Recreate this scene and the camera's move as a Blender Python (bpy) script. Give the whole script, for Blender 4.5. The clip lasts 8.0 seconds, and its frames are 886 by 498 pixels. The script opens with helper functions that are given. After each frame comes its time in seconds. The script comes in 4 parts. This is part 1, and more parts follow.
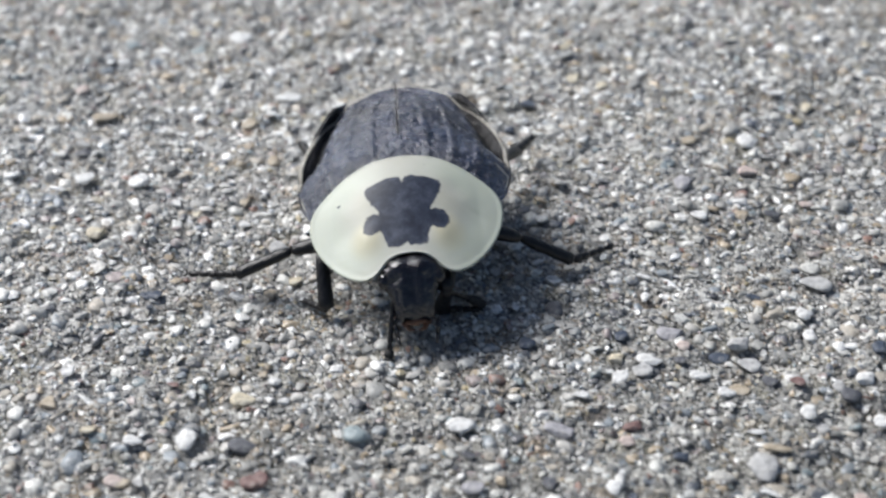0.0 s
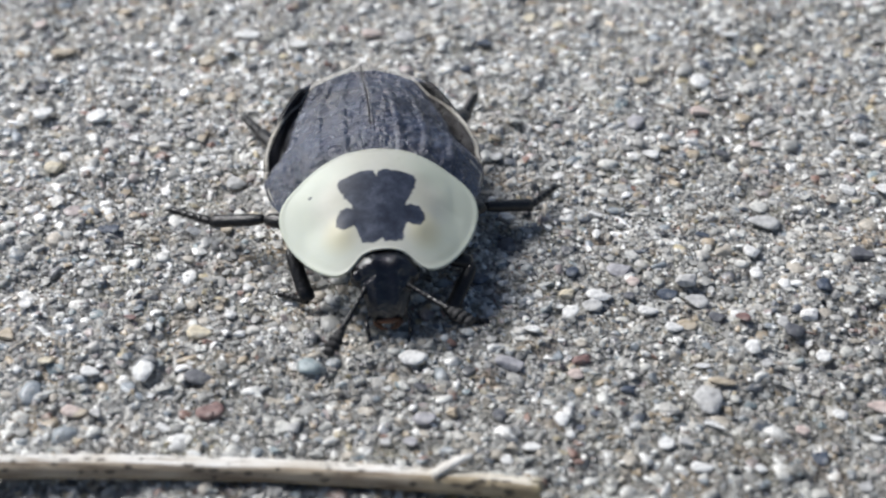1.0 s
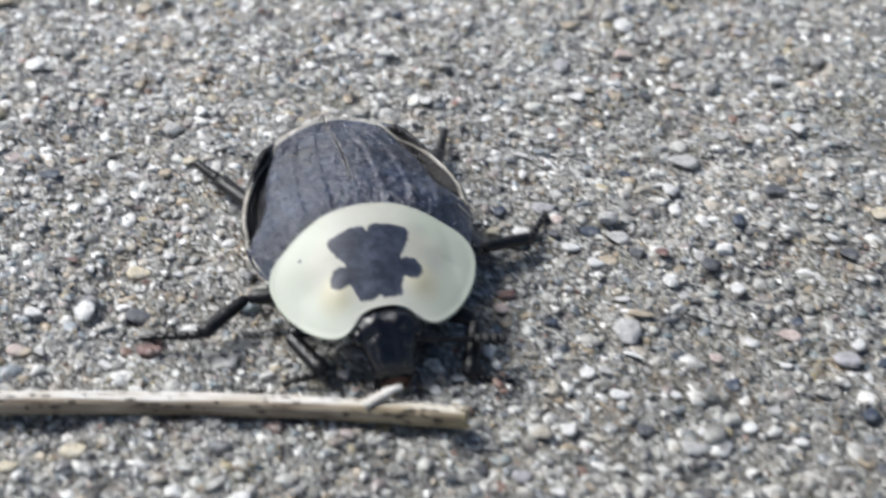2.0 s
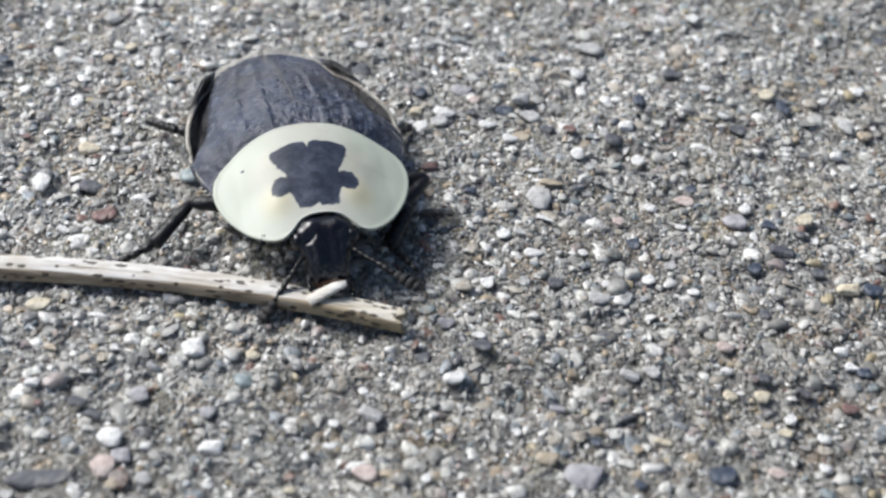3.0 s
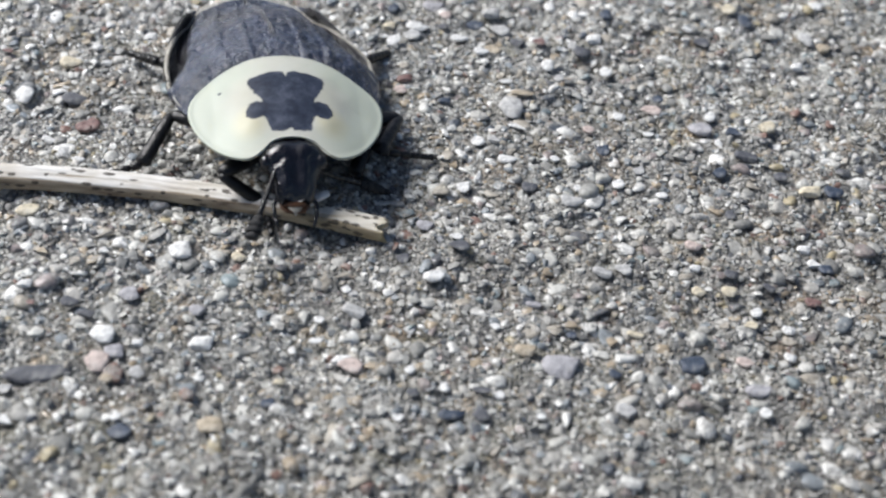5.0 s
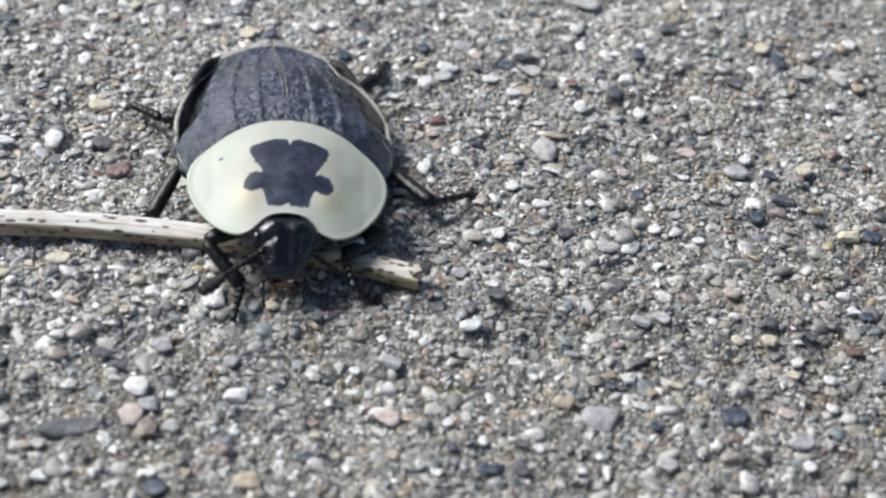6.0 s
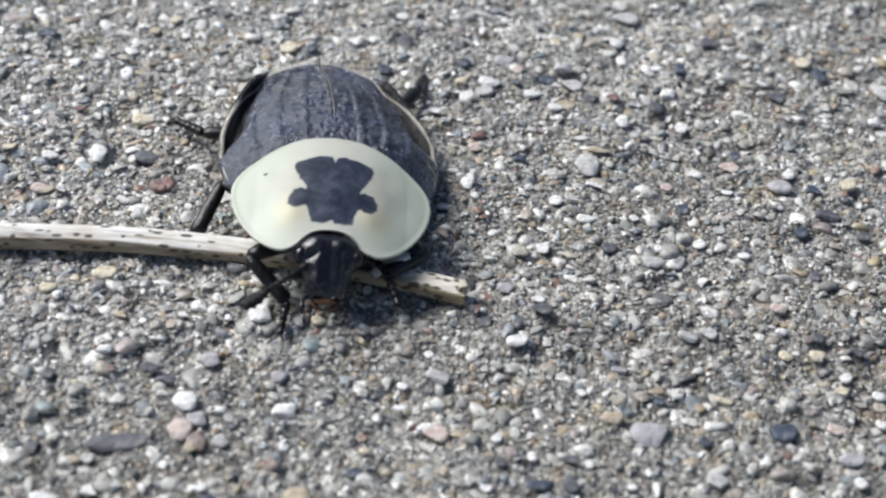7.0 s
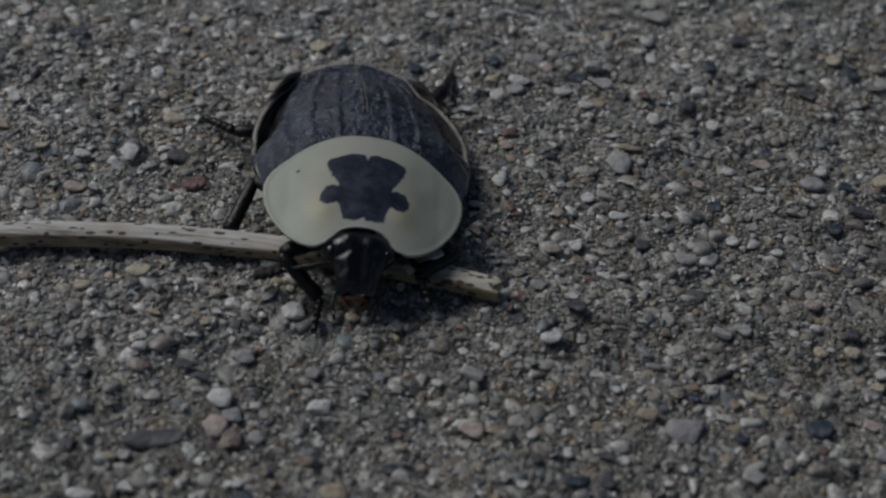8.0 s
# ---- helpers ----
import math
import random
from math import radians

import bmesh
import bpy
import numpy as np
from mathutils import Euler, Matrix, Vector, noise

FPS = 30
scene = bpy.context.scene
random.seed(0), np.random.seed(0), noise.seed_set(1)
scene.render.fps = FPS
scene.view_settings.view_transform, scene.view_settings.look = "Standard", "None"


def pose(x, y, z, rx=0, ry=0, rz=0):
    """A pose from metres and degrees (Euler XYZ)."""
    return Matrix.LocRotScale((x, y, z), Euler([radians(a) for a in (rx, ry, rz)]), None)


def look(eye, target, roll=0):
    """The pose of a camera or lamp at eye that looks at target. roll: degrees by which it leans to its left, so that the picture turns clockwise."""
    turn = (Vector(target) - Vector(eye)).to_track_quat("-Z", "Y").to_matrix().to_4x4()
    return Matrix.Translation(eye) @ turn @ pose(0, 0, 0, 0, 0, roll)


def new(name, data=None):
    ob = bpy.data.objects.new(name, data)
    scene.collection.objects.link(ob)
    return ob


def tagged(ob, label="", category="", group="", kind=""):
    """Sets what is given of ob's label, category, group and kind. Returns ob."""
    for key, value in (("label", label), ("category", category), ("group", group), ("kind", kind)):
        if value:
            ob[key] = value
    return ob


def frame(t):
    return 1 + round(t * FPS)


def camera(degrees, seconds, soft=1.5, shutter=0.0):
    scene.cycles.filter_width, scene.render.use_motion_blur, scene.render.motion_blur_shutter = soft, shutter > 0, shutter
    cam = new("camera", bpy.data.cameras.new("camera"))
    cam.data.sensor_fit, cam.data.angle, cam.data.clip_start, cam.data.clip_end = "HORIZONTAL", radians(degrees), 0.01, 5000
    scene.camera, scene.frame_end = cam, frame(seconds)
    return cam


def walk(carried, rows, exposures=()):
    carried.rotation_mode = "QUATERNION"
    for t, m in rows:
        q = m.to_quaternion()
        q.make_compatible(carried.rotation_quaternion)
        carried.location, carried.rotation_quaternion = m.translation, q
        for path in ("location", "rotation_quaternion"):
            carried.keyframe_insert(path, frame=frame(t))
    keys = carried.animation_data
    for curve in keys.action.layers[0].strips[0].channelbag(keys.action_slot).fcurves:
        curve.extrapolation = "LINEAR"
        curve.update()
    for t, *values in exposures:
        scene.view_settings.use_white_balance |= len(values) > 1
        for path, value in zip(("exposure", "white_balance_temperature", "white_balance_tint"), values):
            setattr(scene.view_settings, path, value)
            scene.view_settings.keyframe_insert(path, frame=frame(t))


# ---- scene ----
# A carrion beetle on a concrete slab. All sizes below are in millimetres and are scaled by MM.
MM = 0.001


def view(t, x, y, z, yaw, down, roll):
    """A camera row: eye in millimetres, turn, tilt below the level and lean in degrees."""
    return t, pose(x * MM, y * MM, z * MM, 90 - down, 0, yaw) @ pose(0, 0, 0, 0, 0, roll)


cam = camera(31, 8.0, soft=2.3, shutter=0.5)
cam.data.dof.use_dof = True
cam.data.dof.focus_distance = 77 * MM
cam.data.dof.aperture_fstop = 60
walk(cam, [
    view(0.0, 4.47, -36.32, 44.54, 10.38, 32.89, -1.12),
    view(0.5, 4.93, -36.84, 44.72, 9.56, 34.09, -0.60),
    view(1.0, 5.08, -37.32, 44.97, 8.82, 35.01, 0.13),
    view(1.5, 5.58, -37.48, 45.49, 7.69, 36.04, 0.43),
    view(2.0, 6.14, -39.67, 46.56, 6.39, 37.02, 0.92),
    view(2.2, 7.61, -41.34, 46.77, 5.25, 37.58, 1.54),
    view(3.3, 5.13, -48.52, 49.61, 0.97, 40.23, 3.98),
    view(3.5, 5.12, -49.29, 49.17, 0.62, 40.37, 4.16),
    view(4.0, 5.08, -49.74, 49.08, 0.04, 40.87, 4.48),
    view(4.2, 5.05, -50.50, 48.85, -0.56, 41.18, 4.70),
    view(5.3, 3.86, -50.02, 49.48, -0.78, 41.44, 4.71),
    view(5.5, 3.36, -49.43, 49.90, -0.67, 41.31, 4.64),
    view(6.0, 3.11, -48.70, 49.59, -0.37, 40.95, 4.38),
    view(6.5, 2.28, -48.70, 49.56, 0.00, 40.81, 4.15),
    view(7.0, 1.69, -48.62, 49.56, 0.38, 40.55, 3.94),
    view(7.5, 1.35, -48.74, 49.56, 0.76, 40.41, 3.62),
    view(8.0, 0.88, -48.89, 49.18, 1.10, 40.38, 3.39),
], exposures=[(0.0, 0.24), (1.0, 0.25), (3.3, 0.30), (7.1, 0.30), (7.5, -0.33), (8.0, -1.72)])

# ---- light: a bright, hazy sky with a soft sun behind thin cloud ----
SUN_AZIMUTH, SUN_HEIGHT = -62.0, 44.0
world = bpy.data.worlds.new("sky")
scene.world = world
world.use_nodes = True
wn = world.node_tree.nodes
sky = wn.new("ShaderNodeTexSky")
sky.sky_type = 'NISHITA'
sky.sun_disc = False
sky.sun_elevation = radians(SUN_HEIGHT)
sky.sun_rotation = radians(SUN_AZIMUTH)
sky.dust_density = 2.0
sky.air_density = 0.8
wn["Background"].inputs["Strength"].default_value = 0.066
world.node_tree.links.new(sky.outputs["Color"], wn["Background"].inputs["Color"])

sun_data = bpy.data.lights.new("sun", "SUN")
sun_data.energy = 3.9
sun_data.angle = radians(30)
sun_data.color = (0.980, 0.978, 0.978)
sun = new("sun", sun_data)
ch = math.cos(radians(SUN_HEIGHT))
sun_dir = Vector((math.sin(radians(SUN_AZIMUTH)) * ch, math.cos(radians(SUN_AZIMUTH)) * ch, math.sin(radians(SUN_HEIGHT))))
sun.matrix_world = look(sun_dir * 3, (0, 0, 0))


# ---- materials ----
class Nodes:
    """A small wrapper for building node materials."""

    def __init__(self, name):
        self.mat = bpy.data.materials.new(name)
        self.mat.use_nodes = True
        self.tree = self.mat.node_tree
        self.bsdf = self.tree.nodes["Principled BSDF"]

    def node(self, kind, **inputs):
        n = self.tree.nodes.new(kind)
        for key, value in inputs.items():
            self.put(n.inputs[key.replace("_", " ")], value)
        return n

    def put(self, socket, value):
        if isinstance(value, bpy.types.NodeSocket):
            self.tree.links.new(value, socket)
        else:
            socket.default_value = value

    def coords(self):
        return self.tree.nodes.new("ShaderNodeTexCoord").outputs["Object"]

    def noise(self, scale, detail=4, rough=0.55, vector=None):
        n = self.node("ShaderNodeTexNoise", Scale=scale, Detail=detail, Roughness=rough)
        self.put(n.inputs["Vector"], vector or self.coords())
        return n.outputs["Fac"]

    def ramp(self, fac, stops, constant=False):
        n = self.tree.nodes.new("ShaderNodeValToRGB")
        n.color_ramp.interpolation = 'CONSTANT' if constant else 'LINEAR'
        while len(n.color_ramp.elements) < len(stops):
            n.color_ramp.elements.new(0.5)
        for e, (p, c) in zip(n.color_ramp.elements, stops):
            e.position = p
            e.color = (*c, 1) if len(c) == 3 else c
        self.put(n.inputs["Fac"], fac)
        return n.outputs["Color"]

    def mix(self, fac, a, b, blend='MIX'):
        n = self.tree.nodes.new("ShaderNodeMix")
        n.data_type, n.blend_type = 'RGBA', blend
        for i, v in ((0, fac), (6, a), (7, b)):
            if isinstance(v, tuple) and len(v) == 3:
                v = (*v, 1)
            self.put(n.inputs[i], v)
        return n.outputs[2]

    def math(self, op, a, b=0.0):
        n = self.tree.nodes.new("ShaderNodeMath")
        n.operation = op
        self.put(n.inputs[0], a)
        self.put(n.inputs[1], b)
        return n.outputs[0]

    def attribute(self, name):
        n = self.tree.nodes.new("ShaderNodeAttribute")
        n.attribute_name = name
        return n.outputs["Fac"]

    def bump(self, height, strength, distance):
        n = self.node("ShaderNodeBump", Strength=strength, Distance=distance, Height=height)
        if self.bsdf.inputs["Normal"].links:
            self.tree.links.new(self.bsdf.inputs["Normal"].links[0].from_socket, n.inputs["Normal"])
        self.put(self.bsdf.inputs["Normal"], n.outputs["Normal"])

    def finish(self, color, roughness=0.6, **more):
        if isinstance(color, tuple) and len(color) == 3:
            color = (*color, 1)
        self.put(self.bsdf.inputs["Base Color"], color)
        self.put(self.bsdf.inputs["Roughness"], roughness)
        for key, value in more.items():
            self.put(self.bsdf.inputs[key.replace("_", " ")], value)
        return self.mat


def graded(m, color):
    """The slab's colour grades from darker to paler towards one side, in drifting patches."""
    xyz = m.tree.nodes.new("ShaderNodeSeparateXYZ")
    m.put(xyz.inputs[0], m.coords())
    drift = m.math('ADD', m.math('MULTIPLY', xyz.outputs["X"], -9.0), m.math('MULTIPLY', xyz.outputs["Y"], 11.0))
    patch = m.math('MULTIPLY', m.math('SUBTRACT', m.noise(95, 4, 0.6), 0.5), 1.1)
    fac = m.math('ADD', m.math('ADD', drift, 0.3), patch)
    gain = m.ramp(fac, [(0.06, (0.78, 0.77, 0.755)), (0.40, (0.95, 0.95, 0.94)), (0.62, (1.08, 1.08, 1.08)), (0.95, (1.27, 1.27, 1.28))])
    return m.mix(1.0, color, gain, 'MULTIPLY')


def paste_color(m):
    """Pale grey-beige cement paste, stained olive and tan in drifting patches."""
    c = m.ramp(m.noise(150, 5, 0.6), [(0.30, (0.28, 0.273, 0.255)), (0.52, (0.37, 0.365, 0.347)), (0.75, (0.47, 0.465, 0.45))])
    c = m.mix(m.ramp(m.noise(330, 3, 0.6), [(0.50, (0, 0, 0)), (0.70, (0.75, 0.75, 0.75))]), c, (0.265, 0.25, 0.185))
    return m.mix(m.ramp(m.noise(410, 3, 0.6), [(0.55, (0, 0, 0)), (0.70, (0.75, 0.75, 0.75))]), c, (0.34, 0.255, 0.17))


def fine_grit(m, scale):
    """A tone of its own for every speck of fine sand: mostly near 1, some dark, some bright."""
    vor = m.node("ShaderNodeTexVoronoi", Scale=scale, Randomness=1.0)
    m.put(vor.inputs["Vector"], m.coords())
    one = m.node("ShaderNodeSeparateColor", Color=vor.outputs["Color"])
    tone = m.ramp(one.outputs["Red"], [(0.06, (0.25, 0.25, 0.27)), (0.25, (0.66, 0.655, 0.64)), (0.60, (1.0, 1.0, 1.0)), (0.85, (1.3, 1.3, 1.28)), (0.95, (2.3, 2.3, 2.3))])
    return vor, tone


def make_cement():
    m = Nodes("cement_paste")
    c = paste_color(m)
    coarse, tone = fine_grit(m, 4200.0)
    c = m.mix(0.6, c, tone, 'MULTIPLY')
    small, tone = fine_grit(m, 8500.0)
    c = m.mix(0.5, c, tone, 'MULTIPLY')
    # shade in the small hollows of the paste, put into the colour
    pit_shade = m.ramp(m.noise(2300, 4, 0.65), [(0.33, (0.42, 0.40, 0.37)), (0.43, (1, 1, 1))])
    c = m.mix(1.0, c, pit_shade, 'MULTIPLY')
    c = graded(m, c)
    m.bump(m.math('SUBTRACT', 1.0, coarse.outputs["Distance"]), 0.9, 0.00022)
    m.bump(m.math('SUBTRACT', 1.0, small.outputs["Distance"]), 0.7, 0.00008)
    m.bump(m.noise(2300, 5, 0.7), 0.9, 0.00030)
    return m.finish(c, 0.72, Specular_IOR_Level=0.4)


def make_sand():
    m = Nodes("sand_grain")
    geo = m.tree.nodes.new("ShaderNodeNewGeometry")
    c = m.ramp(geo.outputs["Random Per Island"], [
        (0.00, (0.36, 0.36, 0.345)), (0.10, (0.48, 0.47, 0.445)), (0.21, (0.26, 0.26, 0.25)), (0.29, (0.56, 0.56, 0.53)),
        (0.40, (0.42, 0.385, 0.33)), (0.49, (0.66, 0.66, 0.63)), (0.58, (0.29, 0.32, 0.345)), (0.64, (0.78, 0.78, 0.76)),
        (0.72, (0.44, 0.365, 0.27)), (0.77, (0.15, 0.155, 0.165)), (0.82, (0.36, 0.31, 0.30)), (0.85, (0.88, 0.88, 0.86)), (0.915, (0.10, 0.115, 0.14)),
        (0.94, (0.43, 0.37, 0.24)), (0.96, (0.27, 0.33, 0.35)), (0.98, (0.26, 0.16, 0.13))], constant=True)
    v = m.ramp(m.noise(3400, 6, 0.75), [(0.3, (0.50, 0.50, 0.49)), (0.5, (0.98, 0.98, 0.97)), (0.7, (1.38, 1.37, 1.36))])
    c = m.mix(1.0, c, v, 'MULTIPLY')
    # paste still clings to many grains
    small, tone = fine_grit(m, 8000.0)
    film = m.mix(0.8, paste_color(m), tone, 'MULTIPLY')
    cover = m.math('ADD', m.noise(1250, 5, 0.7), m.math('MULTIPLY', m.math('SUBTRACT', geo.outputs["Random Per Island"], 0.5), 0.12))
    c = m.mix(m.ramp(cover, [(0.54, (0, 0, 0)), (0.63, (0.7, 0.7, 0.7))]), c, film)
    c = graded(m, c)
    m.bump(m.noise(3600, 5, 0.7), 0.6, 0.00009)
    rough = m.ramp(geo.outputs["Random Per Island"], [(0, (0.42,) * 3), (0.3, (0.65,) * 3), (0.55, (0.28,) * 3), (0.8, (0.22,) * 3), (1, (0.45,) * 3)])
    return m.finish(c, rough, Specular_IOR_Level=0.6)


def make_pebble(name, a, b, rough=0.5):
    m = Nodes(name)
    c = m.ramp(m.noise(1300, 5, 0.65), [(0.3, a), (0.7, b)])
    s = m.ramp(m.noise(3600, 6, 0.75), [(0.32, (0.50,) * 3), (0.50, (1.0,) * 3), (0.68, (1.22,) * 3)])
    c = m.mix(1.0, c, s, 'MULTIPLY')
    film = m.ramp(m.noise(1500, 5, 0.7), [(0.55, (0, 0, 0)), (0.66, (0.5, 0.5, 0.5))])
    c = m.mix(film, c, (0.36, 0.35, 0.315))
    m.bump(m.noise(3000, 5, 0.7), 0.7, 0.00012)
    return m.finish(c, rough, Specular_IOR_Level=0.5)


def make_pronotum():
    m = Nodes("ivory_shield")
    soft = m.noise(420, 4, 0.6)
    c = m.ramp(soft, [(0.3, (0.47, 0.475, 0.41)), (0.55, (0.53, 0.532, 0.47)), (0.8, (0.58, 0.58, 0.535))])
    c = m.mix(m.math('MULTIPLY', m.attribute("rim"), 0.65), c, (0.475, 0.53, 0.435))
    c = m.mix(m.attribute("yellow"), c, (0.57, 0.53, 0.35))
    dark = m.ramp(m.noise(1100, 6, 0.75), [(0.3, (0.012, 0.017, 0.032)), (0.5, (0.034, 0.043, 0.067)), (0.68, (0.084, 0.097, 0.135))])
    edge = m.math('ADD', m.attribute("blotch"), m.math('MULTIPLY', m.math('SUBTRACT', m.noise(2100, 6, 0.7), 0.5), 1.7))
    mask = m.ramp(edge, [(0.34, (0, 0, 0)), (0.46, (0.45, 0.45, 0.45)), (0.66, (1, 1, 1))])
    c = m.mix(mask, c, dark)
    m.bump(m.noise(3200, 4, 0.6), 0.12, 0.00005)
    m.bump(m.noise(600, 2, 0.5), 0.12, 0.00012)
    return m.finish(c, 0.46, Specular_IOR_Level=m.ramp(mask, [(0, (0.30,) * 3), (1, (0.24,) * 3)]), Subsurface_Weight=0.08, Subsurface_Radius=(0.6, 0.5, 0.3), Subsurface_Scale=0.0004)


def make_elytron():
    m = Nodes("wrinkled_wing_case")
    c = m.ramp(m.noise(700, 5, 0.65), [(0.3, (0.011, 0.018, 0.038)), (0.5, (0.031, 0.045, 0.082)), (0.7, (0.082, 0.102, 0.155))])
    gut = m.attribute("gutter")
    c = m.mix(gut, c, (0.004, 0.004, 0.007))
    c = m.mix(m.ramp(m.noise(260, 3, 0.6), [(0.45, (0, 0, 0)), (0.70, (0.5, 0.5, 0.5))]), c, (0.040, 0.036, 0.032))
    c = m.mix(m.attribute("pale"), c, m.ramp(m.noise(900, 4, 0.7), [(0.35, (0.56, 0.51, 0.42)), (0.6, (0.78, 0.75, 0.66))]))
    wr = m.noise(3000, 4, 0.65)
    m.bump(wr, 0.9, 0.00028)
    m.bump(m.noise(8000, 2, 0.6), 0.3, 0.00003)
    pit = m.node("ShaderNodeTexVoronoi", Scale=3300.0, Randomness=0.9)
    m.put(pit.inputs["Vector"], m.coords())
    m.bump(m.ramp(pit.outputs["Distance"], [(0.10, (0, 0, 0)), (0.55, (1, 1, 1))]), 0.35, 0.00010)
    rough = m.mix(gut, m.ramp(m.noise(1500, 3, 0.6), [(0.40, (0.12,) * 3), (0.64, (0.34,) * 3)]), (0.16, 0.16, 0.16))
    return m.finish(c, rough, Specular_IOR_Level=m.ramp(gut, [(0, (0.95,) * 3), (1, (0.4,) * 3)]))


def make_chitin(name, color, rough, bump=0.2, gloss=0.6):
    m = Nodes(name)
    v = m.ramp(m.noise(1600, 4, 0.6), [(0.3, tuple(0.7 * k for k in color)), (0.7, tuple(1.4 * k for k in color))])
    m.bump(m.noise(5200, 3, 0.6), bump, 0.00016)
    return m.finish(v, rough, Specular_IOR_Level=gloss)


def make_stem():
    m = Nodes("dry_speckled_stem")
    tex = m.tree.nodes.new("ShaderNodeMapping")
    m.put(tex.inputs["Vector"], m.coords())
    m.put(tex.inputs["Scale"], (0.12, 1.0, 1.0))
    fibre = m.noise(2600, 5, 0.6, tex.outputs["Vector"])
    broad = m.noise(260, 4, 0.6)
    c = m.ramp(fibre, [(0.3, (0.34, 0.29, 0.23)), (0.41, (0.63, 0.61, 0.565)), (0.52, (0.75, 0.73, 0.69)), (0.72, (0.83, 0.82, 0.79))])
    c = m.mix(m.ramp(broad, [(0.47, (0, 0, 0)), (0.70, (0.55, 0.55, 0.55))]), c, (0.36, 0.28, 0.17))
    brown_side = m.math('ADD', m.attribute("under"), m.math('MULTIPLY', m.math('SUBTRACT', fibre, 0.5), 0.8))
    browner = m.ramp(fibre, [(0.32, (0.13, 0.085, 0.05)), (0.48, (0.30, 0.235, 0.16)), (0.68, (0.45, 0.375, 0.275))])
    c = m.mix(m.ramp(brown_side, [(0.35, (0, 0, 0)), (0.65, (0.92, 0.92, 0.92))]), c, browner)
    c = m.mix(m.attribute("tip"), c, (0.47, 0.39, 0.22))
    spots = m.math('ADD', m.attribute("speck"), m.math('MULTIPLY', m.math('SUBTRACT', m.noise(2400, 3), 0.5), 0.5))
    dots = m.ramp(spots, [(0.36, (0, 0, 0)), (0.62, (0.9, 0.9, 0.9))])
    c = m.mix(dots, c, (0.055, 0.045, 0.035))
    m.bump(fibre, 0.8, 0.00022)
    return m.finish(c, 0.7, Specular_IOR_Level=0.35)


CEMENT = make_cement()
SAND = make_sand()
PEBBLES = {
    "white": make_pebble("white_quartz", (0.68, 0.68, 0.66), (0.85, 0.85, 0.83), 0.4),
    "cream": make_pebble("cream_pebble", (0.55, 0.48, 0.34), (0.74, 0.68, 0.54)),
    "blue": make_pebble("blue_black_pebble", (0.036, 0.050, 0.078), (0.085, 0.108, 0.150), 0.45),
    "grey": make_pebble("grey_pebble", (0.40, 0.40, 0.395), (0.56, 0.56, 0.55), 0.6),
    "dark": make_pebble("dark_grey_pebble", (0.075, 0.08, 0.095), (0.135, 0.14, 0.155), 0.55),
    "mauve": make_pebble("mauve_pebble", (0.34, 0.335, 0.355), (0.47, 0.46, 0.48), 0.55),
    "red": make_pebble("red_brown_pebble", (0.17, 0.095, 0.085), (0.27, 0.17, 0.155), 0.5),
    "pink": make_pebble("pink_pebble", (0.50, 0.40, 0.36), (0.62, 0.53, 0.49), 0.5),
    "tan": make_pebble("tan_pebble", (0.40, 0.33, 0.235), (0.54, 0.47, 0.365), 0.5),
}
IVORY = make_pronotum()
WINGCASE = make_elytron()
BLACK = make_chitin("black_chitin", (0.005, 0.005, 0.008), 0.16, 0.45, 0.8)
LEG = make_chitin("black_leg_chitin", (0.006, 0.006, 0.007), 0.34, 0.4, 0.42)
FEELER = make_chitin("black_feeler_chitin", (0.006, 0.006, 0.007), 0.30, 0.3, 0.45)
VELVET = make_chitin("velvet_black_club", (0.012, 0.012, 0.013), 0.75, 0.6)
EYE = make_chitin("eye_black", (0.010, 0.010, 0.013), 0.12, 0.05)
MOUTH = make_chitin("orange_brown_mouth", (0.11, 0.048, 0.020), 0.35)
STEM = make_stem()


# ---- mesh helpers ----
def mesh_from(name, verts, faces, material, smooth=True, attributes=()):
    me = bpy.data.meshes.new(name)
    me.from_pydata([tuple(float(k) * MM for k in v) for v in verts], [], [tuple(int(i) for i in f) for f in faces])
    me.materials.append(material)
    me.polygons.foreach_set("use_smooth", [smooth] * len(me.polygons))
    for key, values in attributes:
        me.attributes.new(key, 'FLOAT', 'POINT').data.foreach_set("value", np.asarray(values, dtype=np.float32))
    me.update()
    return me


def part(name, me, parent, label=""):
    """Link a mesh as one part under a thing."""
    ob = new(name, me)
    ob.parent = parent
    if label:
        ob["label"] = label
    return ob


def grid_faces(rows, cols, wrap=False):
    out = []
    for i in range(rows - 1):
        for j in range(cols if wrap else cols - 1):
            k = (j + 1) % cols
            out.append((i * cols + j, i * cols + k, (i + 1) * cols + k, (i + 1) * cols + j))
    return out


